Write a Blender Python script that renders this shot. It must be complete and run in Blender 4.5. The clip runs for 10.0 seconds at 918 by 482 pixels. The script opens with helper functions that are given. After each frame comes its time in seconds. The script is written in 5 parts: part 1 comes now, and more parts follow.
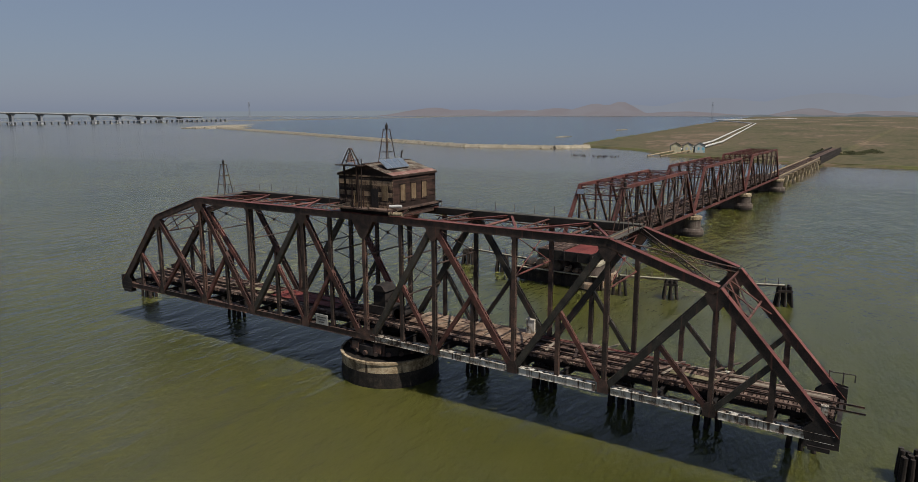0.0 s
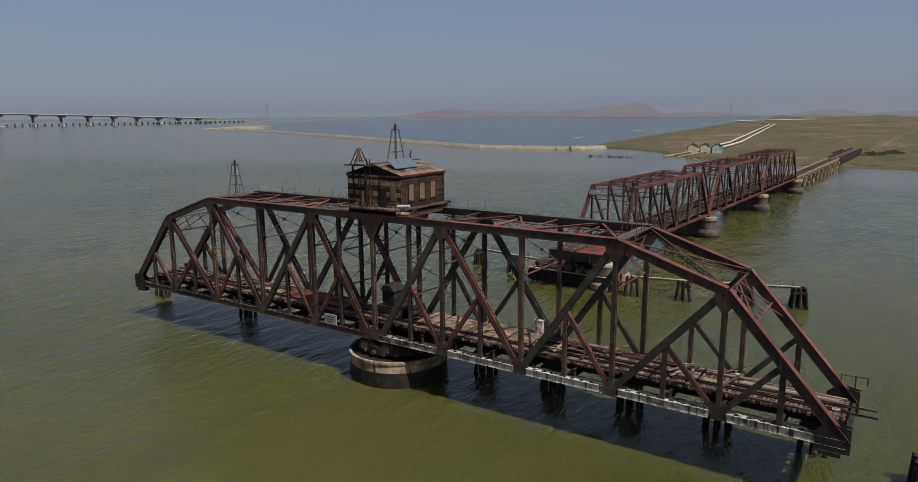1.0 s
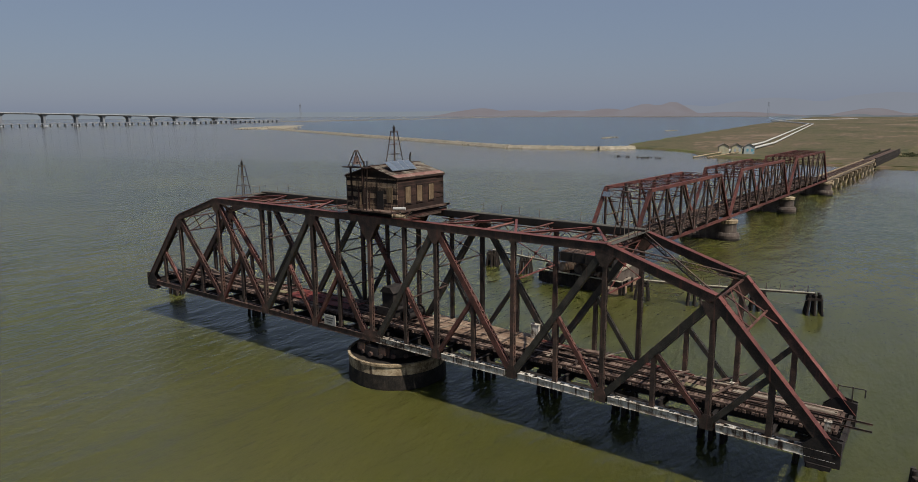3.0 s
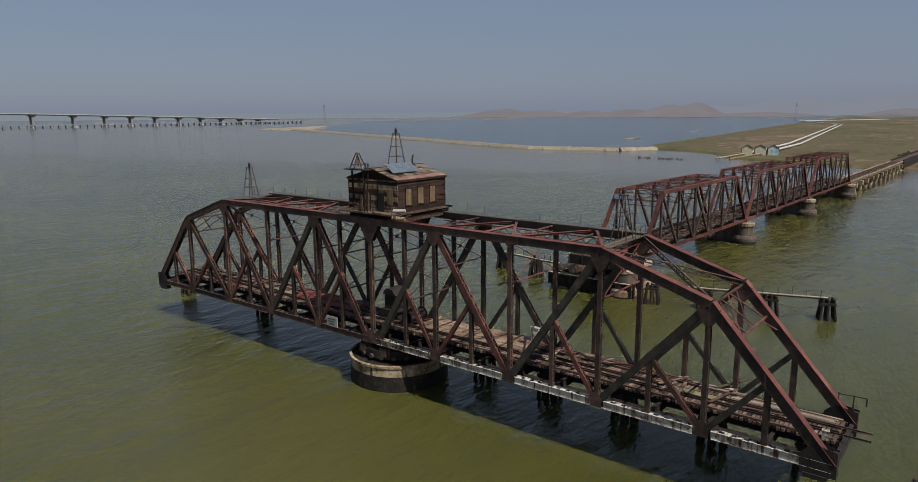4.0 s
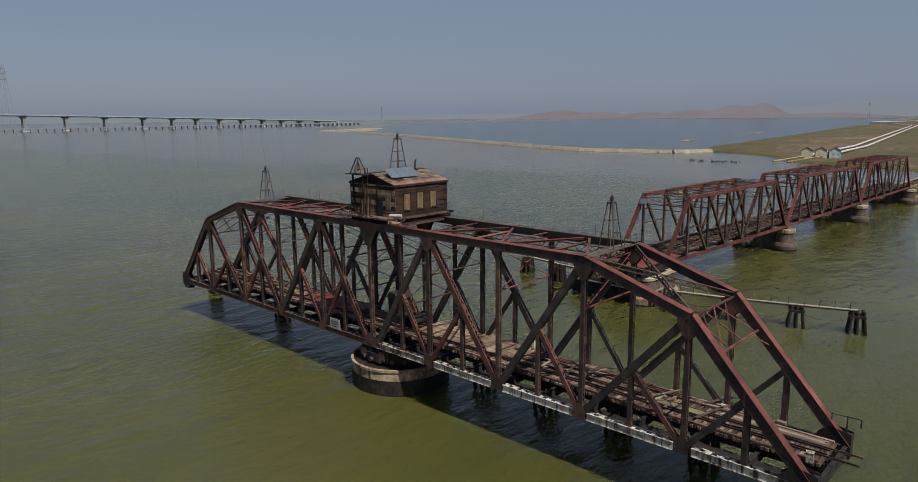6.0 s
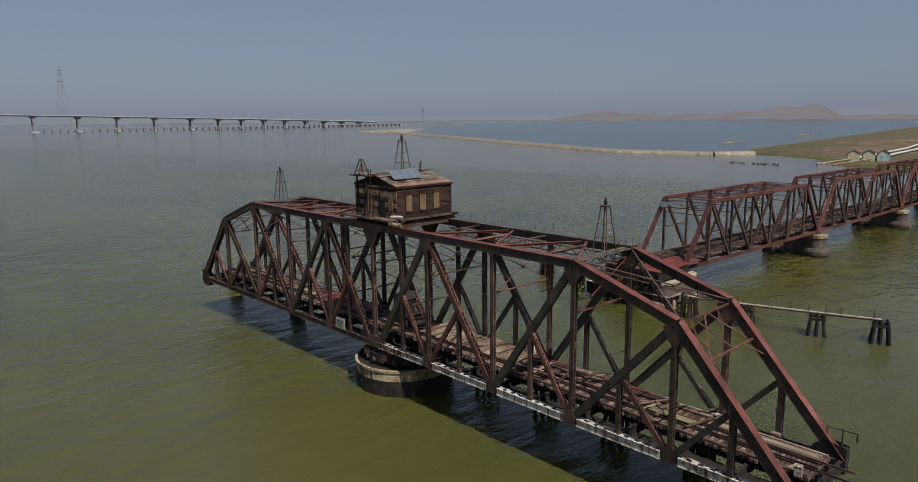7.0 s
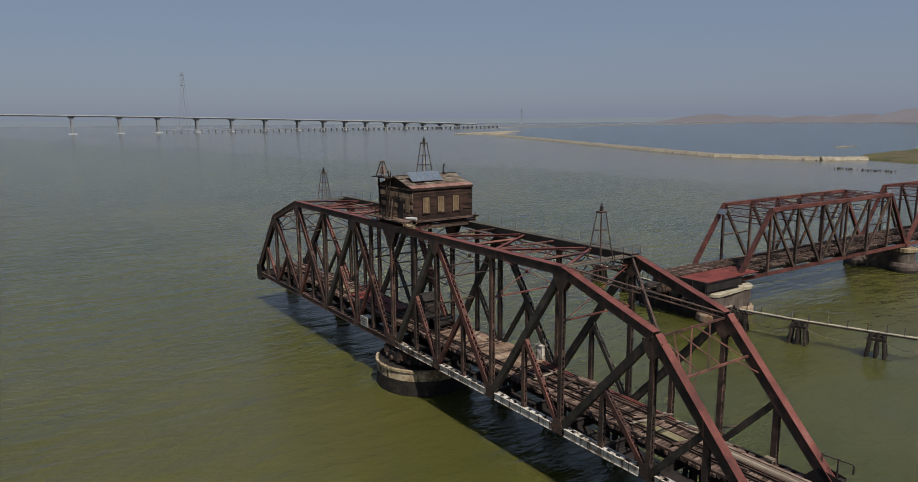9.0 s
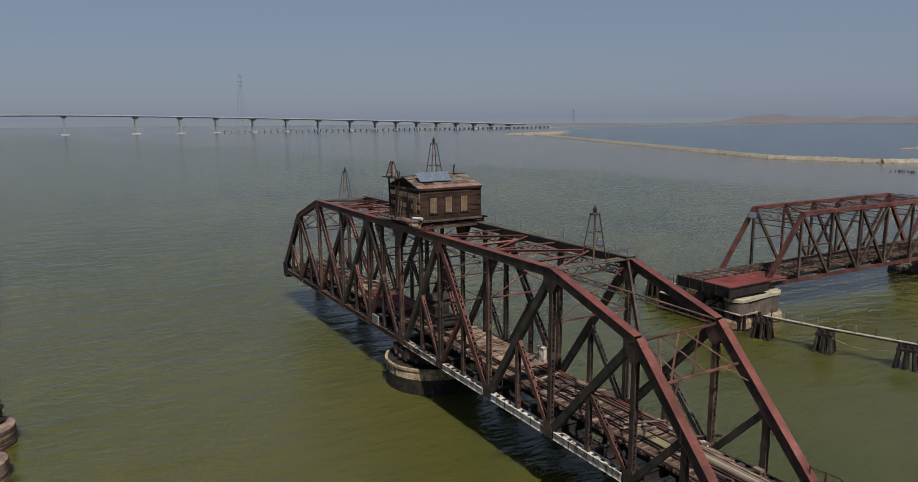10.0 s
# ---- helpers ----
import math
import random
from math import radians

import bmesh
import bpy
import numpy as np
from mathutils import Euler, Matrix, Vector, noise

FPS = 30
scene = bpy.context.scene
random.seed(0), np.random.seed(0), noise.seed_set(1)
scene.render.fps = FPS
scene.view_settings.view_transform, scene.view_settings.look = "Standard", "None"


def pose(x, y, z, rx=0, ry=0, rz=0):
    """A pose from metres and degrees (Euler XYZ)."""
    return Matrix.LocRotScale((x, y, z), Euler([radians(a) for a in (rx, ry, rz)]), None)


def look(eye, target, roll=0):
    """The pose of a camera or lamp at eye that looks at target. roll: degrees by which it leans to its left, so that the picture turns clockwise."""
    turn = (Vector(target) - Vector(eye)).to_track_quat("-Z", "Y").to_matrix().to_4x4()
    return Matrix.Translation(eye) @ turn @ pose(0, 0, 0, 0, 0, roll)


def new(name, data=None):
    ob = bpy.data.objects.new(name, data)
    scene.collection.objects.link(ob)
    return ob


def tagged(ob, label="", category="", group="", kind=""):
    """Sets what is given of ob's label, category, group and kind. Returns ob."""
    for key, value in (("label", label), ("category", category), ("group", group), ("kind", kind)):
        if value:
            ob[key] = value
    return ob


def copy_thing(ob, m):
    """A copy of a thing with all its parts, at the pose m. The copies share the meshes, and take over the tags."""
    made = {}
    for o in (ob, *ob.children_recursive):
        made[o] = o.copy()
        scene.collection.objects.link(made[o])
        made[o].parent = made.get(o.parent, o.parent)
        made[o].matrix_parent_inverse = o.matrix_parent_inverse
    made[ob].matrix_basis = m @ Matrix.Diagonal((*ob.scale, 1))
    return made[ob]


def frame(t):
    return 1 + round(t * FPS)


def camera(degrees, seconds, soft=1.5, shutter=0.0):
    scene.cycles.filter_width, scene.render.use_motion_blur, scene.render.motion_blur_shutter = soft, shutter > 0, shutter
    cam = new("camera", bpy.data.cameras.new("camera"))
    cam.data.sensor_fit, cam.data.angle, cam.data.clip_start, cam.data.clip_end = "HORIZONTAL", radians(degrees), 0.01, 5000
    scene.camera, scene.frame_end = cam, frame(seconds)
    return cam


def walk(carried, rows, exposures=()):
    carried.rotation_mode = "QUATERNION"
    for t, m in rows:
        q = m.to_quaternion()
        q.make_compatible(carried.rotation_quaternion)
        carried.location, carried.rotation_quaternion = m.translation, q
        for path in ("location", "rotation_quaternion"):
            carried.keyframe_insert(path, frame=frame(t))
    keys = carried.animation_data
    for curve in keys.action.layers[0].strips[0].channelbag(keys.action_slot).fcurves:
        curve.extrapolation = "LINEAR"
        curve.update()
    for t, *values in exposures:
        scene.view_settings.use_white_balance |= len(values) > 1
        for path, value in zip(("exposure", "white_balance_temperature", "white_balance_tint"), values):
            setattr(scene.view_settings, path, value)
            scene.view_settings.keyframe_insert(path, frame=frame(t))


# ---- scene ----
cam = camera(68.0, 10.0, soft=0.7)
PATH = [
    (0, (49.279, -61.471, 30.766), (48.226, -59.813, 30.39), -0.2),
    (0.5, (49.494, -61.233, 30.738), (48.423, -59.587, 30.363), -0.3),
    (1, (49.92, -60.867, 30.634), (48.827, -59.234, 30.261), -0.3),
    (1.5, (50.616, -60.38, 30.615), (49.507, -58.758, 30.241), -0.3),
    (2, (51.325, -59.78, 30.675), (50.208, -58.164, 30.301), -0.3),
    (2.5, (52.075, -59.135, 30.804), (50.932, -57.537, 30.43), -0.3),
    (4, (54.764, -56.781, 31.041), (53.542, -55.241, 30.67), -0.4),
    (4.5, (55.784, -55.837, 31.145), (54.524, -54.328, 30.776), -0.4),
    (5, (56.938, -54.788, 31.263), (55.644, -53.308, 30.895), -0.4),
    (5.5, (58.085, -53.667, 31.333), (56.767, -52.208, 30.966), -0.5),
    (7, (62.413, -49.228, 31.445), (60.982, -47.878, 31.083), -0.5),
    (7.5, (63.9, -47.637, 31.461), (62.415, -46.346, 31.102), -0.5),
    (8, (65.37, -45.991, 31.496), (63.838, -44.757, 31.139), -0.5),
    (8.5, (66.828, -44.179, 31.542), (65.259, -42.991, 31.184), -0.5),
    (9, (68.246, -42.247, 31.47), (66.634, -41.117, 31.116), -0.4),
    (9.5, (69.705, -40.29, 31.493), (68.048, -39.227, 31.14), -0.4),
    (10, (71.198, -38.235, 31.496), (69.505, -37.23, 31.144), -0.4),
]
walk(cam, [(t, look(eye, target, roll)) for t, eye, target, roll in PATH])

# ---- light ----
SUN_TO = Vector((4.3, -0.85, 6.0)).normalized()
sun_data = bpy.data.lights.new("sun", "SUN")
sun_data.energy, sun_data.angle, sun_data.color = 4.9, radians(0.6), (1.0, 0.93, 0.83)
sun = new("sun", sun_data)
sun.matrix_world = look((0, 0, 200), Vector((0, 0, 200)) - SUN_TO)
world = bpy.data.worlds.new("sky")
scene.world = world
world.use_nodes = True
wn, wl = world.node_tree.nodes, world.node_tree.links
sky = wn.new("ShaderNodeTexSky")
sky.sky_type, sky.sun_disc = "NISHITA", False
sky.sun_elevation = math.asin(SUN_TO.z)
sky.sun_rotation = math.atan2(SUN_TO.x, SUN_TO.y)
sky.air_density, sky.dust_density, sky.ozone_density, sky.altitude = 1.2, 0.95, 3.0, 0
haze = wn.new("ShaderNodeMixRGB")
haze.inputs[0].default_value, haze.inputs[2].default_value = 0.74, (2.66, 3.27, 4.80, 1)
wl.new(sky.outputs[0], haze.inputs[1])
wl.new(haze.outputs[0], wn["Background"].inputs[0])
wn["Background"].inputs[1].default_value = 0.072


# ---- materials ----
def mat(name, stops, scale=1.0, rough=0.8, metal=0.0, bump=0.3, fine=12.0, per_piece=0.0, detail=6.0, stretch=(1, 1, 1), streak=None):
    """Two scales of noise through a colour ramp; per_piece varies the tone from object to object."""
    m = bpy.data.materials.new(name)
    m.use_nodes = True
    n, l = m.node_tree.nodes, m.node_tree.links
    bsdf = n["Principled BSDF"]
    geo = n.new("ShaderNodeNewGeometry")
    mapping = n.new("ShaderNodeMapping")
    mapping.inputs["Scale"].default_value = stretch
    l.new(geo.outputs["Position"], mapping.inputs[0])
    big, small = n.new("ShaderNodeTexNoise"), n.new("ShaderNodeTexNoise")
    for t, s in ((big, scale), (small, fine)):
        t.inputs["Scale"].default_value, t.inputs["Detail"].default_value, t.inputs["Roughness"].default_value = s, detail, 0.6
        l.new(mapping.outputs[0], t.inputs["Vector"])
    mix = n.new("ShaderNodeMath")
    mix.operation = "MULTIPLY_ADD"
    mix.inputs[1].default_value = 0.45
    l.new(small.outputs[0], mix.inputs[0])
    half = n.new("ShaderNodeMath")
    half.operation = "MULTIPLY_ADD"
    half.inputs[1].default_value, half.inputs[2].default_value = 0.9, -0.175
    l.new(big.outputs[0], half.inputs[0])
    l.new(half.outputs[0], mix.inputs[2])
    last = mix.outputs[0]
    if per_piece:
        info = n.new("ShaderNodeObjectInfo")
        add = n.new("ShaderNodeMath")
        add.operation = "MULTIPLY_ADD"
        add.inputs[1].default_value = per_piece
        l.new(info.outputs["Random"], add.inputs[0])
        sub = n.new("ShaderNodeMath")
        sub.inputs[1].default_value = -per_piece / 2
        l.new(last, sub.inputs[0])
        l.new(sub.outputs[0], add.inputs[2])
        last = add.outputs[0]
    ramp = n.new("ShaderNodeValToRGB")
    ramp.color_ramp.elements[0].position, ramp.color_ramp.elements[0].color = stops[0][0], (*stops[0][1], 1)
    ramp.color_ramp.elements[1].position, ramp.color_ramp.elements[1].color = stops[-1][0], (*stops[-1][1], 1)
    for p, c in stops[1:-1]:
        ramp.color_ramp.elements.new(p).color = (*c, 1)
    l.new(last, ramp.inputs[0])
    colour = ramp.outputs[0]
    if streak:
        run = n.new("ShaderNodeTexNoise")
        run.inputs["Scale"].default_value, run.inputs["Detail"].default_value = streak[1], 4
        smap = n.new("ShaderNodeMapping")
        smap.inputs["Scale"].default_value = (1, 1, 0.06)
        l.new(geo.outputs["Position"], smap.inputs[0])
        l.new(smap.outputs[0], run.inputs["Vector"])
        cut = n.new("ShaderNodeValToRGB")
        cut.color_ramp.elements[0].position, cut.color_ramp.elements[1].position = streak[2], streak[2] + 0.12
        l.new(run.outputs[0], cut.inputs[0])
        blend = n.new("ShaderNodeMixRGB")
        blend.inputs[2].default_value = (*streak[0], 1)
        l.new(cut.outputs[0], blend.inputs[0])
        l.new(colour, blend.inputs[1])
        colour = blend.outputs[0]
    l.new(colour, bsdf.inputs["Base Color"])
    bsdf.inputs["Roughness"].default_value, bsdf.inputs["Metallic"].default_value = rough, metal
    bsdf.inputs["Specular IOR Level"].default_value = 0.5 if rough < 0.5 else 0.3
    if bump:
        b = n.new("ShaderNodeBump")
        b.inputs["Strength"].default_value, b.inputs["Distance"].default_value = bump, 0.05
        l.new(last, b.inputs["Height"])
        l.new(b.outputs[0], bsdf.inputs["Normal"])
    return m


RUST = mat("rusted_dark_steel", [(0.25, (0.0130, 0.0105, 0.0090)), (0.48, (0.0470, 0.0330, 0.0270)), (0.62, (0.0880, 0.0530, 0.0410)), (0.78, (0.1500, 0.0820, 0.0600))], 0.9, 0.7, 0, 0.35, 9, 0.2, streak=((0.1250, 0.0560, 0.0410), 2.5, 0.6))
RUSTRED = mat("streaky_red_rust_steel", [(0.25, (0.0180, 0.0125, 0.0105)), (0.46, (0.0700, 0.0330, 0.0260)), (0.6, (0.1300, 0.0530, 0.0420)), (0.76, (0.2100, 0.0900, 0.0720))], 0.8, 0.7, 0, 0.35, 8, 0.24)
# grey steel, partly shade painted in, for diagonals turned from the sun
RUSTGREY = mat("grey_shaded_steel", [(0.25, (0.0150, 0.0140, 0.0118)), (0.5, (0.0400, 0.0365, 0.0300)), (0.66, (0.0700, 0.0600, 0.0480)), (0.8, (0.1150, 0.0900, 0.0700))], 0.7, 0.7, 0, 0.3, 8, 0.15, streak=((0.085, 0.050, 0.038), 2.5, 0.57))
RED = mat("red_oxide_steel", [(0.25, (0.0480, 0.0190, 0.0160)), (0.45, (0.1080, 0.0350, 0.0285)), (0.62, (0.1650, 0.0560, 0.0450)), (0.8, (0.2100, 0.1000, 0.0830))], 0.6, 0.6, 0, 0.3, 7, 0.14)
# near-black steel, also for sides and openings whose shade it stands in for
DARK = mat("near_black_steel", [(0.3, (0.0089, 0.0080, 0.0080)), (0.7, (0.0309, 0.0247, 0.0221))], 1.0, 0.8, 0, 0.3, 8, 0.1)
APPROACH = mat("rusty_red_brown_steel", [(0.25, (0.0260, 0.0110, 0.0095)), (0.46, (0.0800, 0.0270, 0.0225)), (0.6, (0.1250, 0.0440, 0.0360)), (0.78, (0.1600, 0.0750, 0.0600))], 0.6, 0.7, 0, 0.3, 5, 0.22)
GUANO = mat("whitewashed_steel", [(0.3, (0.05, 0.034, 0.026)), (0.4, (0.24, 0.20, 0.155)), (0.5, (0.46, 0.43, 0.37)), (0.7, (0.60, 0.575, 0.52))], 1.1, 0.9, 0, 0.3, 6, 0.2, streak=((0.06, 0.036, 0.026), 3.5, 0.52))
TIE = mat("weathered_tie_timber", [(0.25, (0.026, 0.017, 0.014)), (0.48, (0.085, 0.054, 0.042)), (0.62, (0.155, 0.105, 0.082)), (0.8, (0.27, 0.2, 0.16))], 1.2, 0.9, 0, 0.5, 14, 0.4)
PLANK = mat("sun_bleached_planks", [(0.25, (0.070, 0.052, 0.040)), (0.5, (0.165, 0.130, 0.098)), (0.8, (0.33, 0.285, 0.23))], 0.8, 0.9, 0, 0.5, 10, 0.35, stretch=(0.3, 1, 1))
PILE = mat("creosoted_pile_timber", [(0.3, (0.008, 0.0065, 0.0055)), (0.6, (0.028, 0.021, 0.017)), (0.8, (0.075, 0.055, 0.042))], 1.0, 0.95, 0, 0.6, 8, 0.2)
CONCRETE = mat("stained_pier_concrete", [(0.28, (0.075, 0.052, 0.030)), (0.42, (0.20, 0.15, 0.092)), (0.55, (0.34, 0.27, 0.175)), (0.75, (0.50, 0.43, 0.31))], 0.9, 0.95, 0, 0.8, 5, 0.1, streak=((0.055, 0.038, 0.024), 1.8, 0.56))
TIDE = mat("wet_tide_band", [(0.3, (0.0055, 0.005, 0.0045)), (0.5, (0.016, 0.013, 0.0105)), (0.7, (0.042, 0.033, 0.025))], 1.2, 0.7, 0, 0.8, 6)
DRUM = mat("brown_pier_concrete", [(0.25, (0.0384, 0.0288, 0.0243)), (0.5, (0.0832, 0.064, 0.0544)), (0.8, (0.1536, 0.128, 0.1056))], 0.5, 0.95, 0, 0.6, 5, 0.1, streak=((0.192, 0.1728, 0.1408), 1.6, 0.6))
# far concrete: distance haze is mixed into these pale bluish tones
PALE = mat("hazed_bridge_concrete", [(0.3, (0.3162, 0.3348, 0.3627)), (0.7, (0.4278, 0.4464, 0.4650))], 0.05, 0.95, 0, 0.1, 0.5)
PIERGREY = mat("hazed_grey_pier_concrete", [(0.3, (0.15, 0.16, 0.18)), (0.7, (0.22, 0.235, 0.255))], 0.05, 0.95, 0, 0.1, 0.5)


# ---- building helpers ----
class Geo:
    def __init__(self):
        self.v, self.f = [], []

    def hexa(self, pts):
        i = len(self.v)
        self.v += [tuple(p) for p in pts]
        self.f += [tuple(i + k for k in q) for q in ((0, 3, 2, 1), (4, 5, 6, 7), (0, 1, 5, 4), (1, 2, 6, 5), (2, 3, 7, 6), (3, 0, 4, 7))]

    def box(self, x0, x1, y0, y1, z0, z1):
        self.hexa([(x0, y0, z0), (x1, y0, z0), (x1, y1, z0), (x0, y1, z0), (x0, y0, z1), (x1, y0, z1), (x1, y1, z1), (x0, y1, z1)])

    def beam(self, p, q, w, h, side=(0, 1, 0)):
        """A bar from p to q, w wide along side and h deep across it."""
        p, q = Vector(p), Vector(q)
        u = (q - p).normalized()
        s = Vector(side)
        s = (s - u * s.dot(u))
        if s.length < 1e-4:
            s = u.orthogonal()
        s.normalize()
        n = u.cross(s)
        a, b = s * (w / 2), n * (h / 2)
        self.hexa([p - a - b, p + a - b, p + a + b, p - a + b, q - a - b, q + a - b, q + a + b, q - a + b])

    def rod(self, p, q, r, k=6, r2=None):
        p, q = Vector(p), Vector(q)
        r2 = r if r2 is None else r2
        u = (q - p).normalized()
        a = u.orthogonal().normalized()
        b = u.cross(a)
        i = len(self.v)
        for c, rr in ((p, r), (q, r2)):
            for j in range(k):
                t = 2 * math.pi * j / k
                self.v.append(tuple(c + a * (rr * math.cos(t)) + b * (rr * math.sin(t))))
        self.f += [(i + j, i + (j + 1) % k, i + k + (j + 1) % k, i + k + j) for j in range(k)]
        self.f += [tuple(i + j for j in reversed(range(k))), tuple(i + k + j for j in range(k))]

    def lathe(self, profile, k=32, c=(0, 0)):
        i = len(self.v)
        for r, z in profile:
            for j in range(k):
                t = 2 * math.pi * j / k
                self.v.append((c[0] + r * math.cos(t), c[1] + r * math.sin(t), z))
        for a in range(len(profile) - 1):
            for j in range(k):
                self.f.append((i + a * k + j, i + a * k + (j + 1) % k, i + (a + 1) * k + (j + 1) % k, i + (a + 1) * k + j))
        self.f += [tuple(i + j for j in reversed(range(k))), tuple(i + (len(profile) - 1) * k + j for j in range(k))]

    def prism(self, pts, d):
        """A flat polygon, made thick along the vector d."""
        d = Vector(d)
        i, k = len(self.v), len(pts)
        self.v += [tuple(p) for p in pts] + [tuple(Vector(p) + d) for p in pts]
        self.f += [tuple(i + j for j in range(k)), tuple(i + k + j for j in reversed(range(k)))]
        self.f += [(i + (j + 1) % k, i + j, i + k + j, i + k + (j + 1) % k) for j in range(k)]

    def laced(self, p, q, w, d, step=None, plate="", side=(0, 1, 0)):
        """A built-up member: two webs w apart along side, with crossed lacing bars over the open faces."""
        p, q = Vector(p), Vector(q)
        u = (q - p).normalized()
        s = Vector(side)
        s = (s - u * s.dot(u)).normalized()
        n = u.cross(s)
        if n.z < 0 or (abs(n.z) < 1e-3 and n.x < 0):
            n = -n
        for k in (-1, 1):
            self.beam(p + s * (k * (w / 2 - 0.02)), q + s * (k * (w / 2 - 0.02)), 0.04, d, s)
            for e in (-1, 1):
                o = s * (k * (w / 2 - 0.045)) + n * (e * (d / 2 + 0.012))
                self.beam(p + o, q + o, 0.09, 0.024, s)
        length = (q - p).length
        step = step or w * 1.0
        m = max(2, int(length / step))
        for e, key in ((1, "t"), (-1, "b")):
            o = n * (e * (d / 2 + 0.03))
            if key in plate:
                self.beam(p + o, q + o, w, 0.03, s)
                continue
            for j in range(m):
                a = p + u * (length * j / m) + o
                b = p + u * (length * (j + 1) / m) + o
                h = s * ((w / 2 - 0.04) * (1 if j % 2 else -1))
                self.beam(a + h, b - h, 0.07, 0.02, n.cross(b - a - 2 * h))
                self.beam(a - h, b + h, 0.07, 0.02, n.cross(b - a + 2 * h))
            for a in (0.06, 0.5, 0.94):
                c = p + u * (length * a) + o
                self.beam(c - u * 0.3, c + u * 0.3, w, 0.03, s)


# the shore and the approach spans lie on axes of their own, a little turned against the swing span
SHORE = pose(56.938, -54.788, 0, 0, 0, -0.93) @ pose(-56.91, 53.388, 0)
LANDING = pose(2.0, 55.0, 0, 0, 0, -0.93) @ pose(-1.7, -53.3, 0)
OPEN_SPAN = Matrix()
SITE = SHORE


def mesh_of(name, geo, material):
    me = bpy.data.meshes.new(name)
    me.from_pydata(geo.v, [], geo.f)
    me.materials.append(material)
    return me


def thing(name, label, category, at=(0, 0, 0), turn=0.0, group="", kind=""):
    ob = new(name)
    ob.empty_display_size = 0.5
    ob.matrix_world = SITE @ pose(*at, 0, 0, turn)
    return tagged(ob, label, category, group, kind)


def part(name, geo, material, parent, label=""):
    ob = new(name, geo if isinstance(geo, bpy.types.Mesh) else mesh_of(name, geo, material))
    ob.parent = parent
    return tagged(ob, label)


def solo(name, geo, material, label, category, at=(0, 0, 0), turn=0.0, group="", kind=""):
    ob = new(name, mesh_of(name, geo, material))
    ob.matrix_world = SITE @ pose(*at, 0, 0, turn)
    return tagged(ob, label, category, group, kind)


